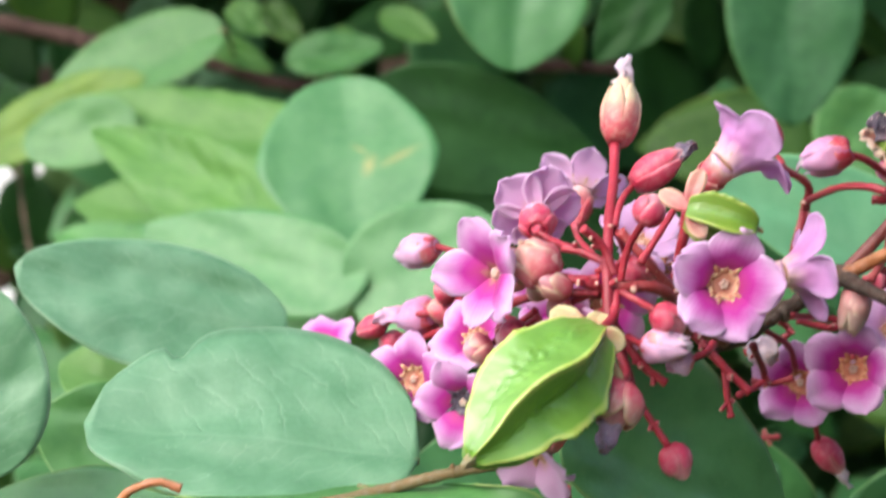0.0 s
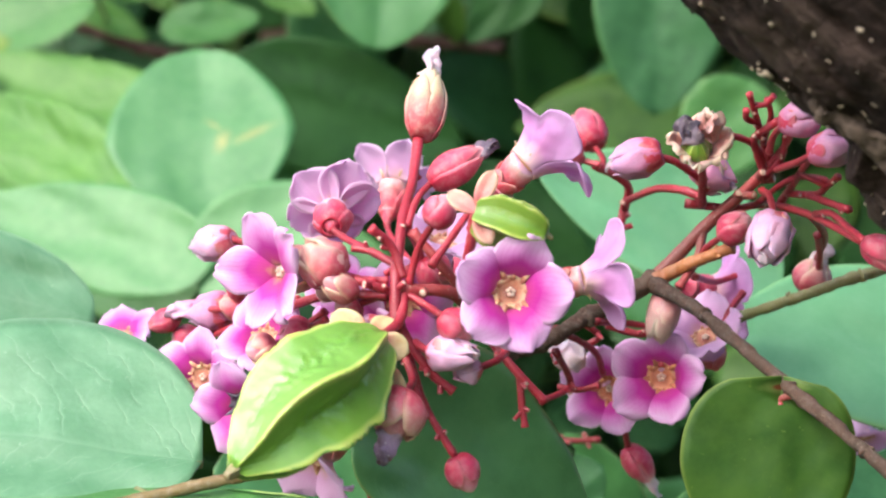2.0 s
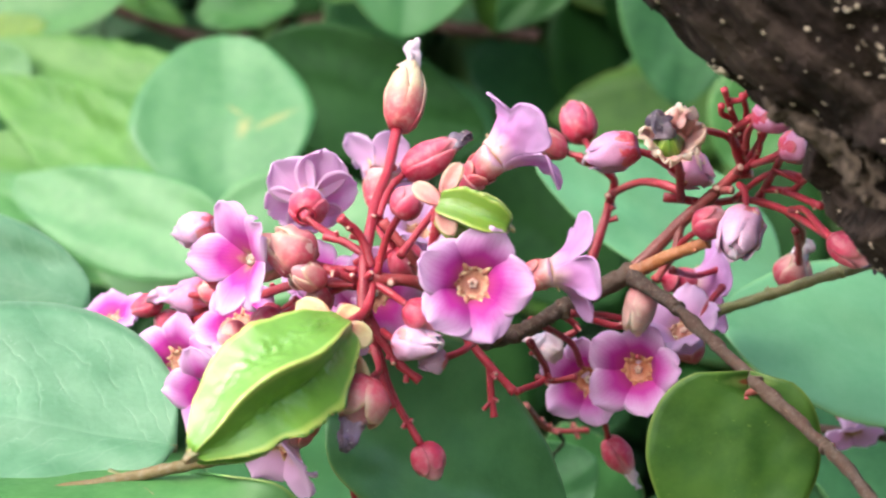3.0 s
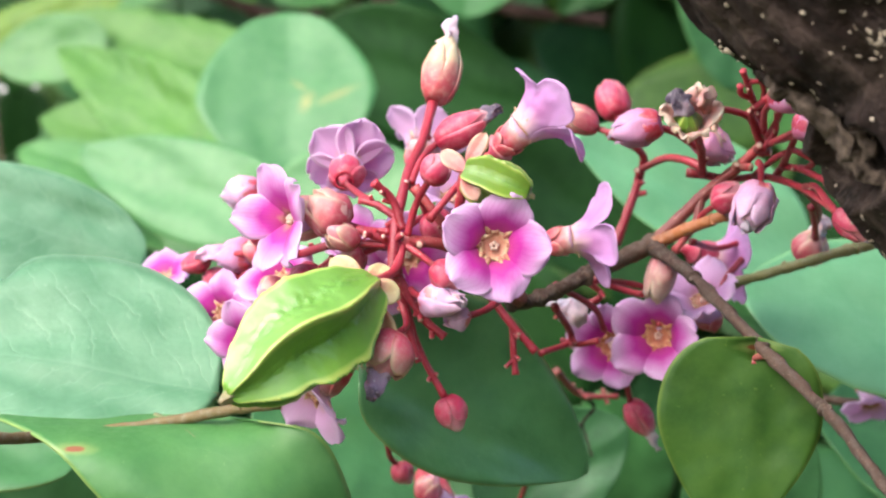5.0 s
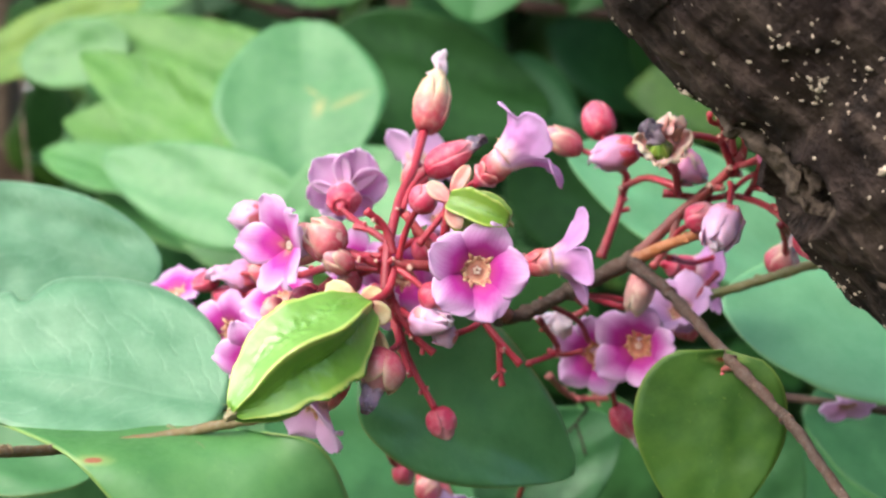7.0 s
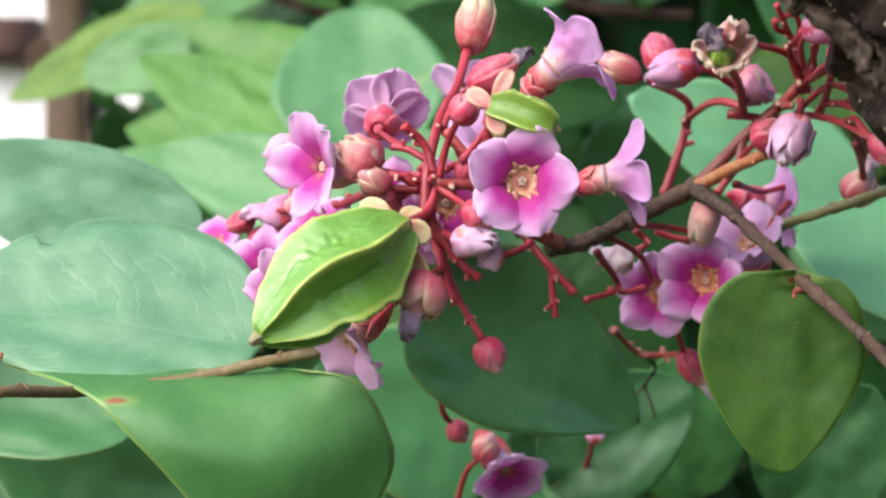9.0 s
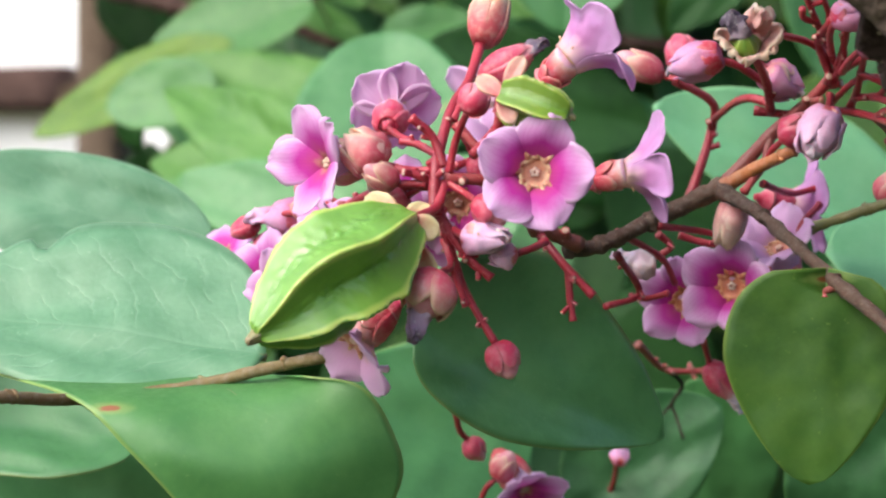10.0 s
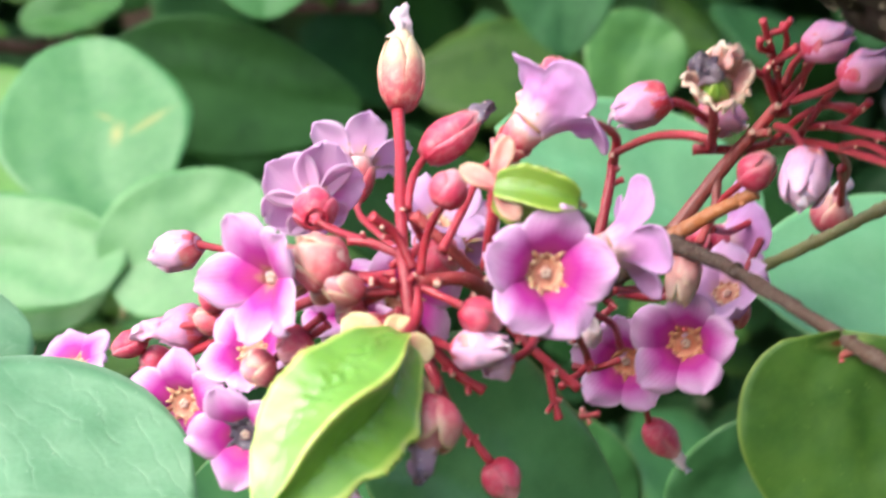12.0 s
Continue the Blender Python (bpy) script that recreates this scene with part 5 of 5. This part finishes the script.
bud("flower_bud", (-10.1, 13.0, -3.6), (-12.2, 13.0, -4.8), 1.3, "small pink bud with folded petals", BUD_ROSE, CALYX_PINK, 0.85, stalk=[(-8.0, 10.0, -2.8)], seed=38)
flower("flower", (-18.7, 21.0, -6.9), (-0.3, -0.7, 0.5), 4.0, 50, FL + "petals squeezed between the buds", seed=19)
flower("flower", (-2.9, 25.0, 1.5), (0.2, -0.5, 0.75), 4.2, 20, "pale lilac flower deep among the stalks", seed=20, pale=True, flare=72)
flower("flower", (-9.5, 24.0, -5.4), (-0.4, -0.6, -0.4), 4.2, 40, "magenta flower deep behind the fruit stalk", seed=21)

bud("flower_bud", (5.5, 82.0, -32.5), (6.3, 82.0, -30.6), 1.2, "tiny pink bud peeping from behind the dark leaf", BUD_PINK, CALYX_CUP, 0.5, stalk=[(4.9, 86.0, -35.2), (2.5, 90.0, -40.7)], seed=39)

flower("flower", (-11.5, 25.0, -3.5), (-0.2, -0.7, 0.3), 4.0, 10, "lilac flower deep behind the red stalks", seed=22, flare=76)
bud("flower_bud", (-4.5, 22.0, -1.2), (-3.5, 22.0, -3.4), 1.6, "plump rosy bud behind the open flower", BUD_ROSE, CALYX_CUP, 0.8, stalk=[(-4.8, 20.0, 0.0), (-6.1, 16.0, -0.8)], seed=40)
bud("flower_bud", (-8.3, 20.0, -5.2), (-9.5, 20.0, -6.4), 1.3, "small lilac bud deep among the stalks", BUD_PINK, CALYX_CUP, 0.5, stalk=[(-7.3, 16.0, -4.7)], seed=41)

bud("spent_flower", (21.8, 31.0, 9.3), (24.5, 31.0, 6.9), 1.75, "pink calyx with a crinkled pale edge behind the stalks", BUD_PINK, CALYX_PALE, 0.75, 0.5, WITHERED_PALE, stalk=[(21.2, 31.0, 10.0), (20.8, 30.0, 12.4)], seed=61, blunt=0.6)

# open calyx with the dark withered flower and its green ovary
sp = thing("spent_flower", (19.3, 18.5, 8.4), "open pink calyx with a dark withered flower and green ovary", "flower")
cup_axis = unit((0.1, -0.75, 0.65))
cup_e1, cup_e2 = basis(cup_axis)
for turn, reach, spread, w in ((5, 3.7, 46, 1.7), (66, 3.6, 40, 1.6), (185, 3.5, 52, 1.7), (245, 3.0, 60, 1.5), (312, 3.0, 56, 1.5)):
    d = math.cos(radians(turn)) * -cup_e2 + math.sin(radians(turn)) * cup_e1
    g = petal_grid(V((19.5, 18.4, 8.9)), cup_axis, d, reach, w, 0.8, 14, spread, 0.7, 0.15, 0.3, claw=0.7)
    part("sepal", sheet(crumple(g, 0.4, 1.1), 0.2), CALYX_PALE, sp, "pink sepal with a cream edge")
part("ovary", lathe((19.5, 17.6, 8.7), (19.3, 15.4, 10.4), lambda s, th: 1.3 * math.sin(math.pi * (0.15 + 0.75 * s)) * (1 + 0.12 * math.cos(5 * th)), 10, 25), FRUIT_YOUNG, sp, "small green ovary")
dk = lathe((19.1, 15.8, 10.4), (18.0, 15.2, 12.3), lambda s, th: 1.0 * (0.8 + 0.2 * math.sin(3 * th)) * math.sin(math.pi * (0.25 + 0.6 * s)), 12, 16)
part("withered_petals", (crumple(dk[0], 0.8, 0.7), *dk[1:]), WITHERED, sp, "dark purple withered petals")
dk = lathe((19.6, 16.6, 11.0), (21.3, 16.0, 12.7), lambda s, th: 1.05 * (0.8 + 0.25 * math.sin(3 * th + 2)) * math.sin(math.pi * (0.2 + 0.65 * s)), 14, 20)
part("withered_petals", (crumple(dk[0], 0.9, 0.7), *dk[1:]), CALYX_PALE, sp, "crumpled pale dry petals")

# ---- fruits ----
star_fruit("star_fruit", (-8.1, 3.0, -6.1), (-19.1, -6.5, -15.6), 5.3, "young green star fruit with pale ribs and shiny skin", 0.5, ribs=(-66, 3, 76, 148, 222), depths=(0.52, 0.27, 0.4, 0.5, 0.45), stalk_to=[(-6.7, 7.0, -4.9), (-6.3, 9.0, -2.8)], sepals=(((-9.1, 2.5, -6.1), (-12.2, 3.0, -4.1), 1.2), ((-8.7, 3.0, -6.3), (-5.9, 3.0, -7.2), 1.15), ((-8.1, 4.0, -7.9), (-6.7, 4.0, -11.9), 1.1), ((-8.7, 5.0, -6.1), (-7.6, 7.0, -4.3), 1.0)))
star_fruit("star_fruit", (-0.7, 1.0, 3.7), (5.0, 0.2, 1.9), 2.6, "tiny green star fruit with pink sepals", 0.5, 0.36, CALYX_DULL, skin=FRUIT_YOUNG, ribs=(-50, 20, 92, 164, 236), sway=3, wavy=0.4, stalk_to=[(-0.9, 1.5, 2.5)], sepals=(((-0.4, 1.0, 3.8), (-2.8, 2.0, 5.6), 0.8), ((-0.4, 2.0, 4.4), (1.0, 3.0, 7.4), 0.8), ((-0.6, 0.0, 3.6), (0.5, -1.0, 1.4), 0.8)))

# ---- leaves round the flowers ----
leaf((-11.1, 25.0, -14.9), (12.1, 38.0, -26.1), (0.1, -1, 0.25), 11.5, 7.0, LEAF_BROAD, "broad dark green leaf below the flowers", fold=5, broad=0.72, blunt=0.55, seed=2, point=0.35)
leaf((-24.4, 20.3, -17.5), (-55.7, 20.8, -13.3), (0.0, -0.74, 0.67), 8.0, 13.6, LEAF_BLUE, "large blue-green leaf with a sheen and a bitten edge", fold=4, broad=0.9, blunt=0.45, seed=3, bite=(0.77, 0.24, -1))


def drooping_leaf():
    """The leaf that reaches forward from under the large one and hangs down."""
    ob = thing("leaf", (-38.7, 9.0, -21.5), "large green leaf with a yellow edge and red spot", "leaf", "leaves of the tree")
    left = spline([(-49.8, 19.5, -19.5), (-38.4, 8.0, -21.4), (-33.0, 5.5, -25.4), (-29.1, 6.0, -29.6), (-25.7, 8.0, -34.5)], 40)
    right = spline([(-18.9, 12.0, -19.4), (-13.7, 11.5, -20.4), (-11.1, 12.0, -24.3), (-10.6, 13.0, -28.6), (-14.1, 13.0, -35.4)], 40)
    rows = []
    for i in range(40):
        d = i / 39
        row = []
        for a in np.linspace(0, 1, 33):
            hump = math.sin(math.pi * a)
            p = left[i] * (1 - a) + right[i] * a
            p = p + V((0, 7.5 * (1 - d) ** 3 - 2.2 * math.sin(math.pi * d), -0.5 * d)) * hump
            row.append(p + V((0, -1, 0.4)) * 0.7 * noise.noise(Vector((a * 3, d * 2.4, 4.1))))
        rows.append(row)
    part("blade", sheet(np.array(rows)[:, ::-1], 0.16), LEAF_SPOT, ob)
    rib = np.array(rows)[4:36:6, 17] + V((0, 0.4, 0))
    part("midrib", tube(list(rib), 0.3, 0.1, n=30, nt=7), TWIG_GREEN, ob)


drooping_leaf()
leaf((25.9, 13.0, -12.0), (24.5, 14.0, -28.6), (-0.05, -1, 0.1), 6.8, 8.2, LEAF_WARM, "hanging rounded yellow-green leaf on the brown twig", ripple=0.45, fold=4, broad=0.66, blunt=0.5, point=0.3, seed=5, lobes=0.12, petiole=[(27.0, 12.0, -11.6)], petiole_mat=STEM_MAROON, petiole_r=0.32)
leaf((41.0, 88.6, -4.7), (10.1, 82.6, 11.4), (-0.3, -0.8, 0.5), 6.7, 10.5, LEAF_PALE, "pale green leaf behind the red stalks", fold=5, seed=6)
leaf((61.4, 58.0, -11.2), (28.7, 52.0, -7.4), (-0.4, -0.7, 0.6), 12.5, 11.0, LEAF_PALE, "pale green leaf beside the twig", fold=5, broad=0.9, blunt=0.55, seed=7)
leaf((-41.5, 68.0, -6.4), (-72.9, 64.0, 2.7), (0, -0.9, 0.45), 9.0, 7.5, LEAF_BLUE, "blue-green leaf behind the large leaf", fold=5, broad=0.85, blunt=0.55, seed=8)
leaf((-72.5, 40.0, -20.0), (-70.7, 40.0, 0.5), (0, -1, 0.2), 8.0, 8.5, LEAF_BLUE, "blue-green leaf with a pale edge", fold=4, broad=0.8, blunt=0.5, seed=9)
leaf((-53.2, 62.0, -21.4), (-70.1, 60.0, -14.9), (0, -0.9, 0.4), 8.0, 8.0, LEAF_FRESH, "fresh green leaf under the large leaf", seed=10)
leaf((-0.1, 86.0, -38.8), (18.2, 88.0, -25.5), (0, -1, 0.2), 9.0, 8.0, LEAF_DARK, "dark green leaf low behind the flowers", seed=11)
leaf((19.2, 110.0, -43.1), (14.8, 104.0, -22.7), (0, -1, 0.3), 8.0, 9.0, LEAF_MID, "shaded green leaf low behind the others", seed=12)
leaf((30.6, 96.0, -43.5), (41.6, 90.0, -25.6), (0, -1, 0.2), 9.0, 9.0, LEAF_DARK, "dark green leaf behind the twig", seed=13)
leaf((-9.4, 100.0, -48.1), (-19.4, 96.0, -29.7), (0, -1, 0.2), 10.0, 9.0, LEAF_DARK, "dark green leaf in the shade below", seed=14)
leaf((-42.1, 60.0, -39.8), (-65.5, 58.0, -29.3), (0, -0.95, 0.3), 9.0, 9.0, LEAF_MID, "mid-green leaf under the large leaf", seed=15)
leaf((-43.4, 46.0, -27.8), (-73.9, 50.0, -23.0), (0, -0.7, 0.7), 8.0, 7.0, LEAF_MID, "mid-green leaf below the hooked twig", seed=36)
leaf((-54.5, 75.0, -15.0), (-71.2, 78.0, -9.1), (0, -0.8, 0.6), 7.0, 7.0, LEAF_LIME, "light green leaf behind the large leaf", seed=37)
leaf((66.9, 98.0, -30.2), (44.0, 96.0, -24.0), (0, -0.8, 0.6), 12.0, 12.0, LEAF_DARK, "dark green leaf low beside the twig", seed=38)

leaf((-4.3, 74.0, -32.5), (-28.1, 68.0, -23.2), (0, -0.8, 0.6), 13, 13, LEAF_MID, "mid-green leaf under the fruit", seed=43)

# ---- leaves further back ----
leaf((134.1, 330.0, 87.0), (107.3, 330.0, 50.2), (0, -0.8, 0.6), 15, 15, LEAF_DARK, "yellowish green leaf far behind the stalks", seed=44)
leaf((-68.7, 335.0, 17.3), (-127.2, 340.0, 25.2), (0, -0.8, 0.6), 14, 14, LEAF_LIME, "light green leaf deep in the bush", seed=39)
leaf((-73.6, 320.0, -5.7), (-119.7, 330.0, 17.2), (0, -0.8, 0.6), 14, 14, LEAF_FRESH, "fresh green leaf deep in the bush", seed=40)
leaf((-94.5, 402.0, 77.6), (-147.4, 408.0, 64.5), (0, -0.9, 0.45), 13, 13, LEAF_FRESH, "fresh green leaf high in the bush", fold=9, ripple=0.9, seed=41, petiole=[(-100.5, 468.0, 74.5)])
leaf((-9.3, 215.0, -9.0), (-39.4, 220.0, 4.8), (0, -0.8, 0.6), 13, 13, LEAF_FRESH, "fresh green leaf below the bright ones", seed=42)
leaf((-42.6, 212.0, 4.5), (-48.2, 236.0, 43.6), (0.05, -1, 0.25), 19, 18, LEAF_MARK, "heart-shaped green leaf with a yellow-brown mark", fold=7, broad=0.86, blunt=0.5, wedge=0.4, seed=16, petiole=[(-43.3, 208.0, -9.1), (-43.0, 210.0, -1.5)])
leaf((-45.9, 240.0, -0.2), (-78.0, 246.0, 3.3), (0, -1, 0.35), 15, 14, LEAF_FRESH, "fresh green leaf below the heart-shaped one", seed=17)
leaf((-45.7, 206.0, -2.4), (-15.3, 204.0, 9.3), (0.1, -0.9, 0.4), 13, 13.5, LEAF_HEART, "fresh green leaf beside the stalk of the heart-shaped one", broad=0.8, blunt=0.5, seed=18)
leaf((-57.5, 272.0, 9.2), (-117.3, 318.0, 43.0), (-0.1, -1, 0.35), 12.5, 12, LEAF_LIME, "bright green leaf with raised veins", fold=12, ripple=2.2, pleat=0.45, broad=0.8, blunt=0.6, seed=19, point=0.3)
leaf((-59.3, 345.0, 36.3), (-134.2, 362.0, 53.5), (0, -0.85, 0.55), 11, 13, LEAF_LIME, "yellow-green leaf catching the light", fold=9, ripple=1.4, pleat=0.3, seed=20)
leaf((-115.6, 384.0, 62.8), (-180.3, 400.0, 38.2), (0, -0.9, 0.45), 10, 12, LEAF_YELLOW, "yellow-green leaf at the edge of the bush", fold=9, ripple=1.2, broad=0.95, blunt=0.6, seed=21, point=0.2)
leaf((-112.2, 352.0, 47.7), (-145.0, 358.0, 42.4), (0, -1, 0.3), 11, 10, LEAF_FRESH, "green leaf before the yellow-green one", broad=0.9, blunt=0.5, seed=22)
leaf((-120.6, 440.0, 88.7), (-85.7, 446.0, 70.3), (0, -0.9, 0.4), 6, 6, LEAF_LIME, "curled yellow-green leaf high in the bush", fold=16, ripple=1.5, seed=24)
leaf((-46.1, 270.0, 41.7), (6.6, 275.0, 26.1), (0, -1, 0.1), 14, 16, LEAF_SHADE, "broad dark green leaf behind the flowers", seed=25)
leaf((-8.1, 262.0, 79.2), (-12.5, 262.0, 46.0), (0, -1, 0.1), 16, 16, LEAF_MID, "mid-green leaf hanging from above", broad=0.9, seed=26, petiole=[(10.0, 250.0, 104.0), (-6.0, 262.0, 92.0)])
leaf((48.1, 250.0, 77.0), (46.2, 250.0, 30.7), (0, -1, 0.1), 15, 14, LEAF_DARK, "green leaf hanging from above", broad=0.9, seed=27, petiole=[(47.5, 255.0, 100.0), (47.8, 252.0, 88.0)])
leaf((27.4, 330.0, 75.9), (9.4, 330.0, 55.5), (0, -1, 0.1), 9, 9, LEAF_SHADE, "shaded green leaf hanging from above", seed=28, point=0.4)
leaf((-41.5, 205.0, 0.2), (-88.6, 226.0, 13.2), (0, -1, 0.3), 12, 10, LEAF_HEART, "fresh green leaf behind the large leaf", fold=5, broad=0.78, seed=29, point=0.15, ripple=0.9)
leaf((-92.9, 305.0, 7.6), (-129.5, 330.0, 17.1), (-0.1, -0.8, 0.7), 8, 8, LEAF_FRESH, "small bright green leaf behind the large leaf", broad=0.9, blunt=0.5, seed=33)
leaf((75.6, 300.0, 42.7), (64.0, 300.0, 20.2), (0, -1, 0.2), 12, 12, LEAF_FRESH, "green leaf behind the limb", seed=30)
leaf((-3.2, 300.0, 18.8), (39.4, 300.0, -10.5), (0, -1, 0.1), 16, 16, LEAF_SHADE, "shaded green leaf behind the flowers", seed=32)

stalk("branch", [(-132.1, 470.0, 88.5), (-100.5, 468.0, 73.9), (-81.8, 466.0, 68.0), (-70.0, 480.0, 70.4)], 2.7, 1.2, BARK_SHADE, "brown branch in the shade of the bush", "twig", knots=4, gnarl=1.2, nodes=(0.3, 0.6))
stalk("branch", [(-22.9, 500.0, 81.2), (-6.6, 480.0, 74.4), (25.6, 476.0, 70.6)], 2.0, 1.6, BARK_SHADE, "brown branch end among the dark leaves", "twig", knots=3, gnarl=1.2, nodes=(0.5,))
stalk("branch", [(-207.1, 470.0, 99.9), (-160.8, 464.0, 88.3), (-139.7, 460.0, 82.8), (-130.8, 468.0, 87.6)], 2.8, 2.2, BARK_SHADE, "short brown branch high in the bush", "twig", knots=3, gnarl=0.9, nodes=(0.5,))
stalk("branch", [(-161.9, 420.0, 49.2), (-156.3, 402.0, 27.5), (-154.1, 400.0, 15.7), (-152.3, 398.0, 5.7)], 0.5, 0.4, STICK, "thin grey twig hanging in the shade", "twig", gnarl=0.3, nodes=(0.4,))
leaf((-65.5, 455.0, 85.6), (-60.8, 452.0, 68.2), (0, -0.9, 0.4), 5, 5, LEAF_LIME, "small yellow-green leaf in the shade of the bush", fold=12, ripple=1.2, seed=50)
leaf((-88.9, 455.0, 93.9), (-77.9, 450.0, 79.1), (0, -0.9, 0.4), 5.5, 5.5, LEAF_WARM, "small olive green leaf in the shade of the bush", fold=12, ripple=1.2, seed=51)
leaf((-52.1, 455.0, 89.7), (-34.0, 452.0, 79.3), (0, -0.9, 0.4), 6, 6, LEAF_LIME, "small yellow-green leaf over the dark ones", fold=12, ripple=1.2, seed=52)
leaf((-100.8, 455.0, 94.0), (-88.1, 452.0, 83.5), (0, -0.9, 0.4), 6, 6, LEAF_LIME, "small yellow-green leaf by the brown branch", fold=12, ripple=1.2, seed=53)
leaf((-81.5, 440.0, 72.4), (-50.9, 444.0, 77.2), (0, -0.9, 0.4), 8, 8, LEAF_FRESH, "green leaf under the brown branch", fold=12, ripple=1.2, seed=54)
flower("flower", (45.7, 66.0, -19.9), (0.1, -0.5, -0.8), 3.4, 70, "small pink flower behind the twig", seed=18, pale=True)
stalk("branch", [(38.7, 72.0, -20.0), (43.8, 70.0, -20.3), (53.1, 70.0, -21.4)], 0.5, 0.6, TWIG_BROWN, "thin brown twig low behind the leaves", "twig")
stalk("flower_stalk", [(8.5, 66.0, -17.5), (11.6, 70.0, -20.5), (16.2, 72.0, -20.8)], 0.45, 0.3, STEM_MAROON, "dull red-brown stalk of a spent panicle", "stalk", scars=6, seed=40)
stalk("tendril", [(11.5, 72.0, -20.4), (13.5, 76.0, -22.5), (12.3, 80.0, -24.9), (12.8, 80.0, -26.7), (13.6, 80.0, -29.2)], 0.26, 0.14, BARK, "thin black dry tendril", "tendril")
stalk("tendril", [(12.3, 80.0, -24.9), (11.1, 80.0, -26.2), (10.2, 80.0, -25.9)], 0.2, 0.12, BARK, "short thin black dry tendril", "tendril")

# white wall far behind a gap in the bush
wall = bpy.data.meshes.new("wall_far")
wb = bmesh.new()
bmesh.ops.create_cube(wb, size=1.0, matrix=Matrix.Translation((-0.9, 1.9, 0.1)) @ Matrix.Diagonal((1.4, 0.1, 2.8, 1)))
wb.to_mesh(wall)
wb.free()
wall.materials.append(WHITE_WALL)
tagged(new("wall_far", wall), "white painted wall far behind the bush", "wall", kind="structure")

beam = thing("beam", (-900, 1800, 228), "dark brown timber beam across the white wall", "beam")
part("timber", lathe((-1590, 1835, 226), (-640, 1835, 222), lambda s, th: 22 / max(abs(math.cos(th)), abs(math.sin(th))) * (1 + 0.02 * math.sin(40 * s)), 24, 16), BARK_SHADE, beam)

post = thing("post", (-345, 1000, -1300), "dark brown wooden post behind the bush", "post")
part("shaft", lathe((-345, 1000, -1300), (-345, 1000, 700), lambda s, th: 17 + 1.5 * math.sin(4 * th) if s < 0.98 else 9, 12, 16), STICK, post)
part("cap", lathe((-345, 1000, 690), (-345, 1000, 716), lambda s, th: 20 - 6 * s, 4, 16), STICK, post)

# part of the bush takes LEAF_SHADE, so its gloom is partly leaf colour
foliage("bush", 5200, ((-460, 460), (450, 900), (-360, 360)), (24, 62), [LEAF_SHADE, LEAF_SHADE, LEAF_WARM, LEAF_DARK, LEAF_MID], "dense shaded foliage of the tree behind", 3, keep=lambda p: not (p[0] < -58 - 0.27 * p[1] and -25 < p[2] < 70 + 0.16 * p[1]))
# unseen foliage overhead, added to keep sky light off the leaves behind
foliage("crown", 700, ((-250, 600), (230, 900), (230, 520)), (50, 80), [LEAF_SHADE, LEAF_DARK, LEAF_DARK], "leafy crown of the tree, out of view, added to shade the bush", 7)

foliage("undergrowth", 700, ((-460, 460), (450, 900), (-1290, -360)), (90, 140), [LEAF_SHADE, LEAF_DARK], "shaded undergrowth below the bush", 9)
foliage("dead_leaves", 45, ((-300, 420), (480, 760), (-120, 330)), (25, 45), [LITTER, LITTER], "brown withered leaves caught in the bush", 13)
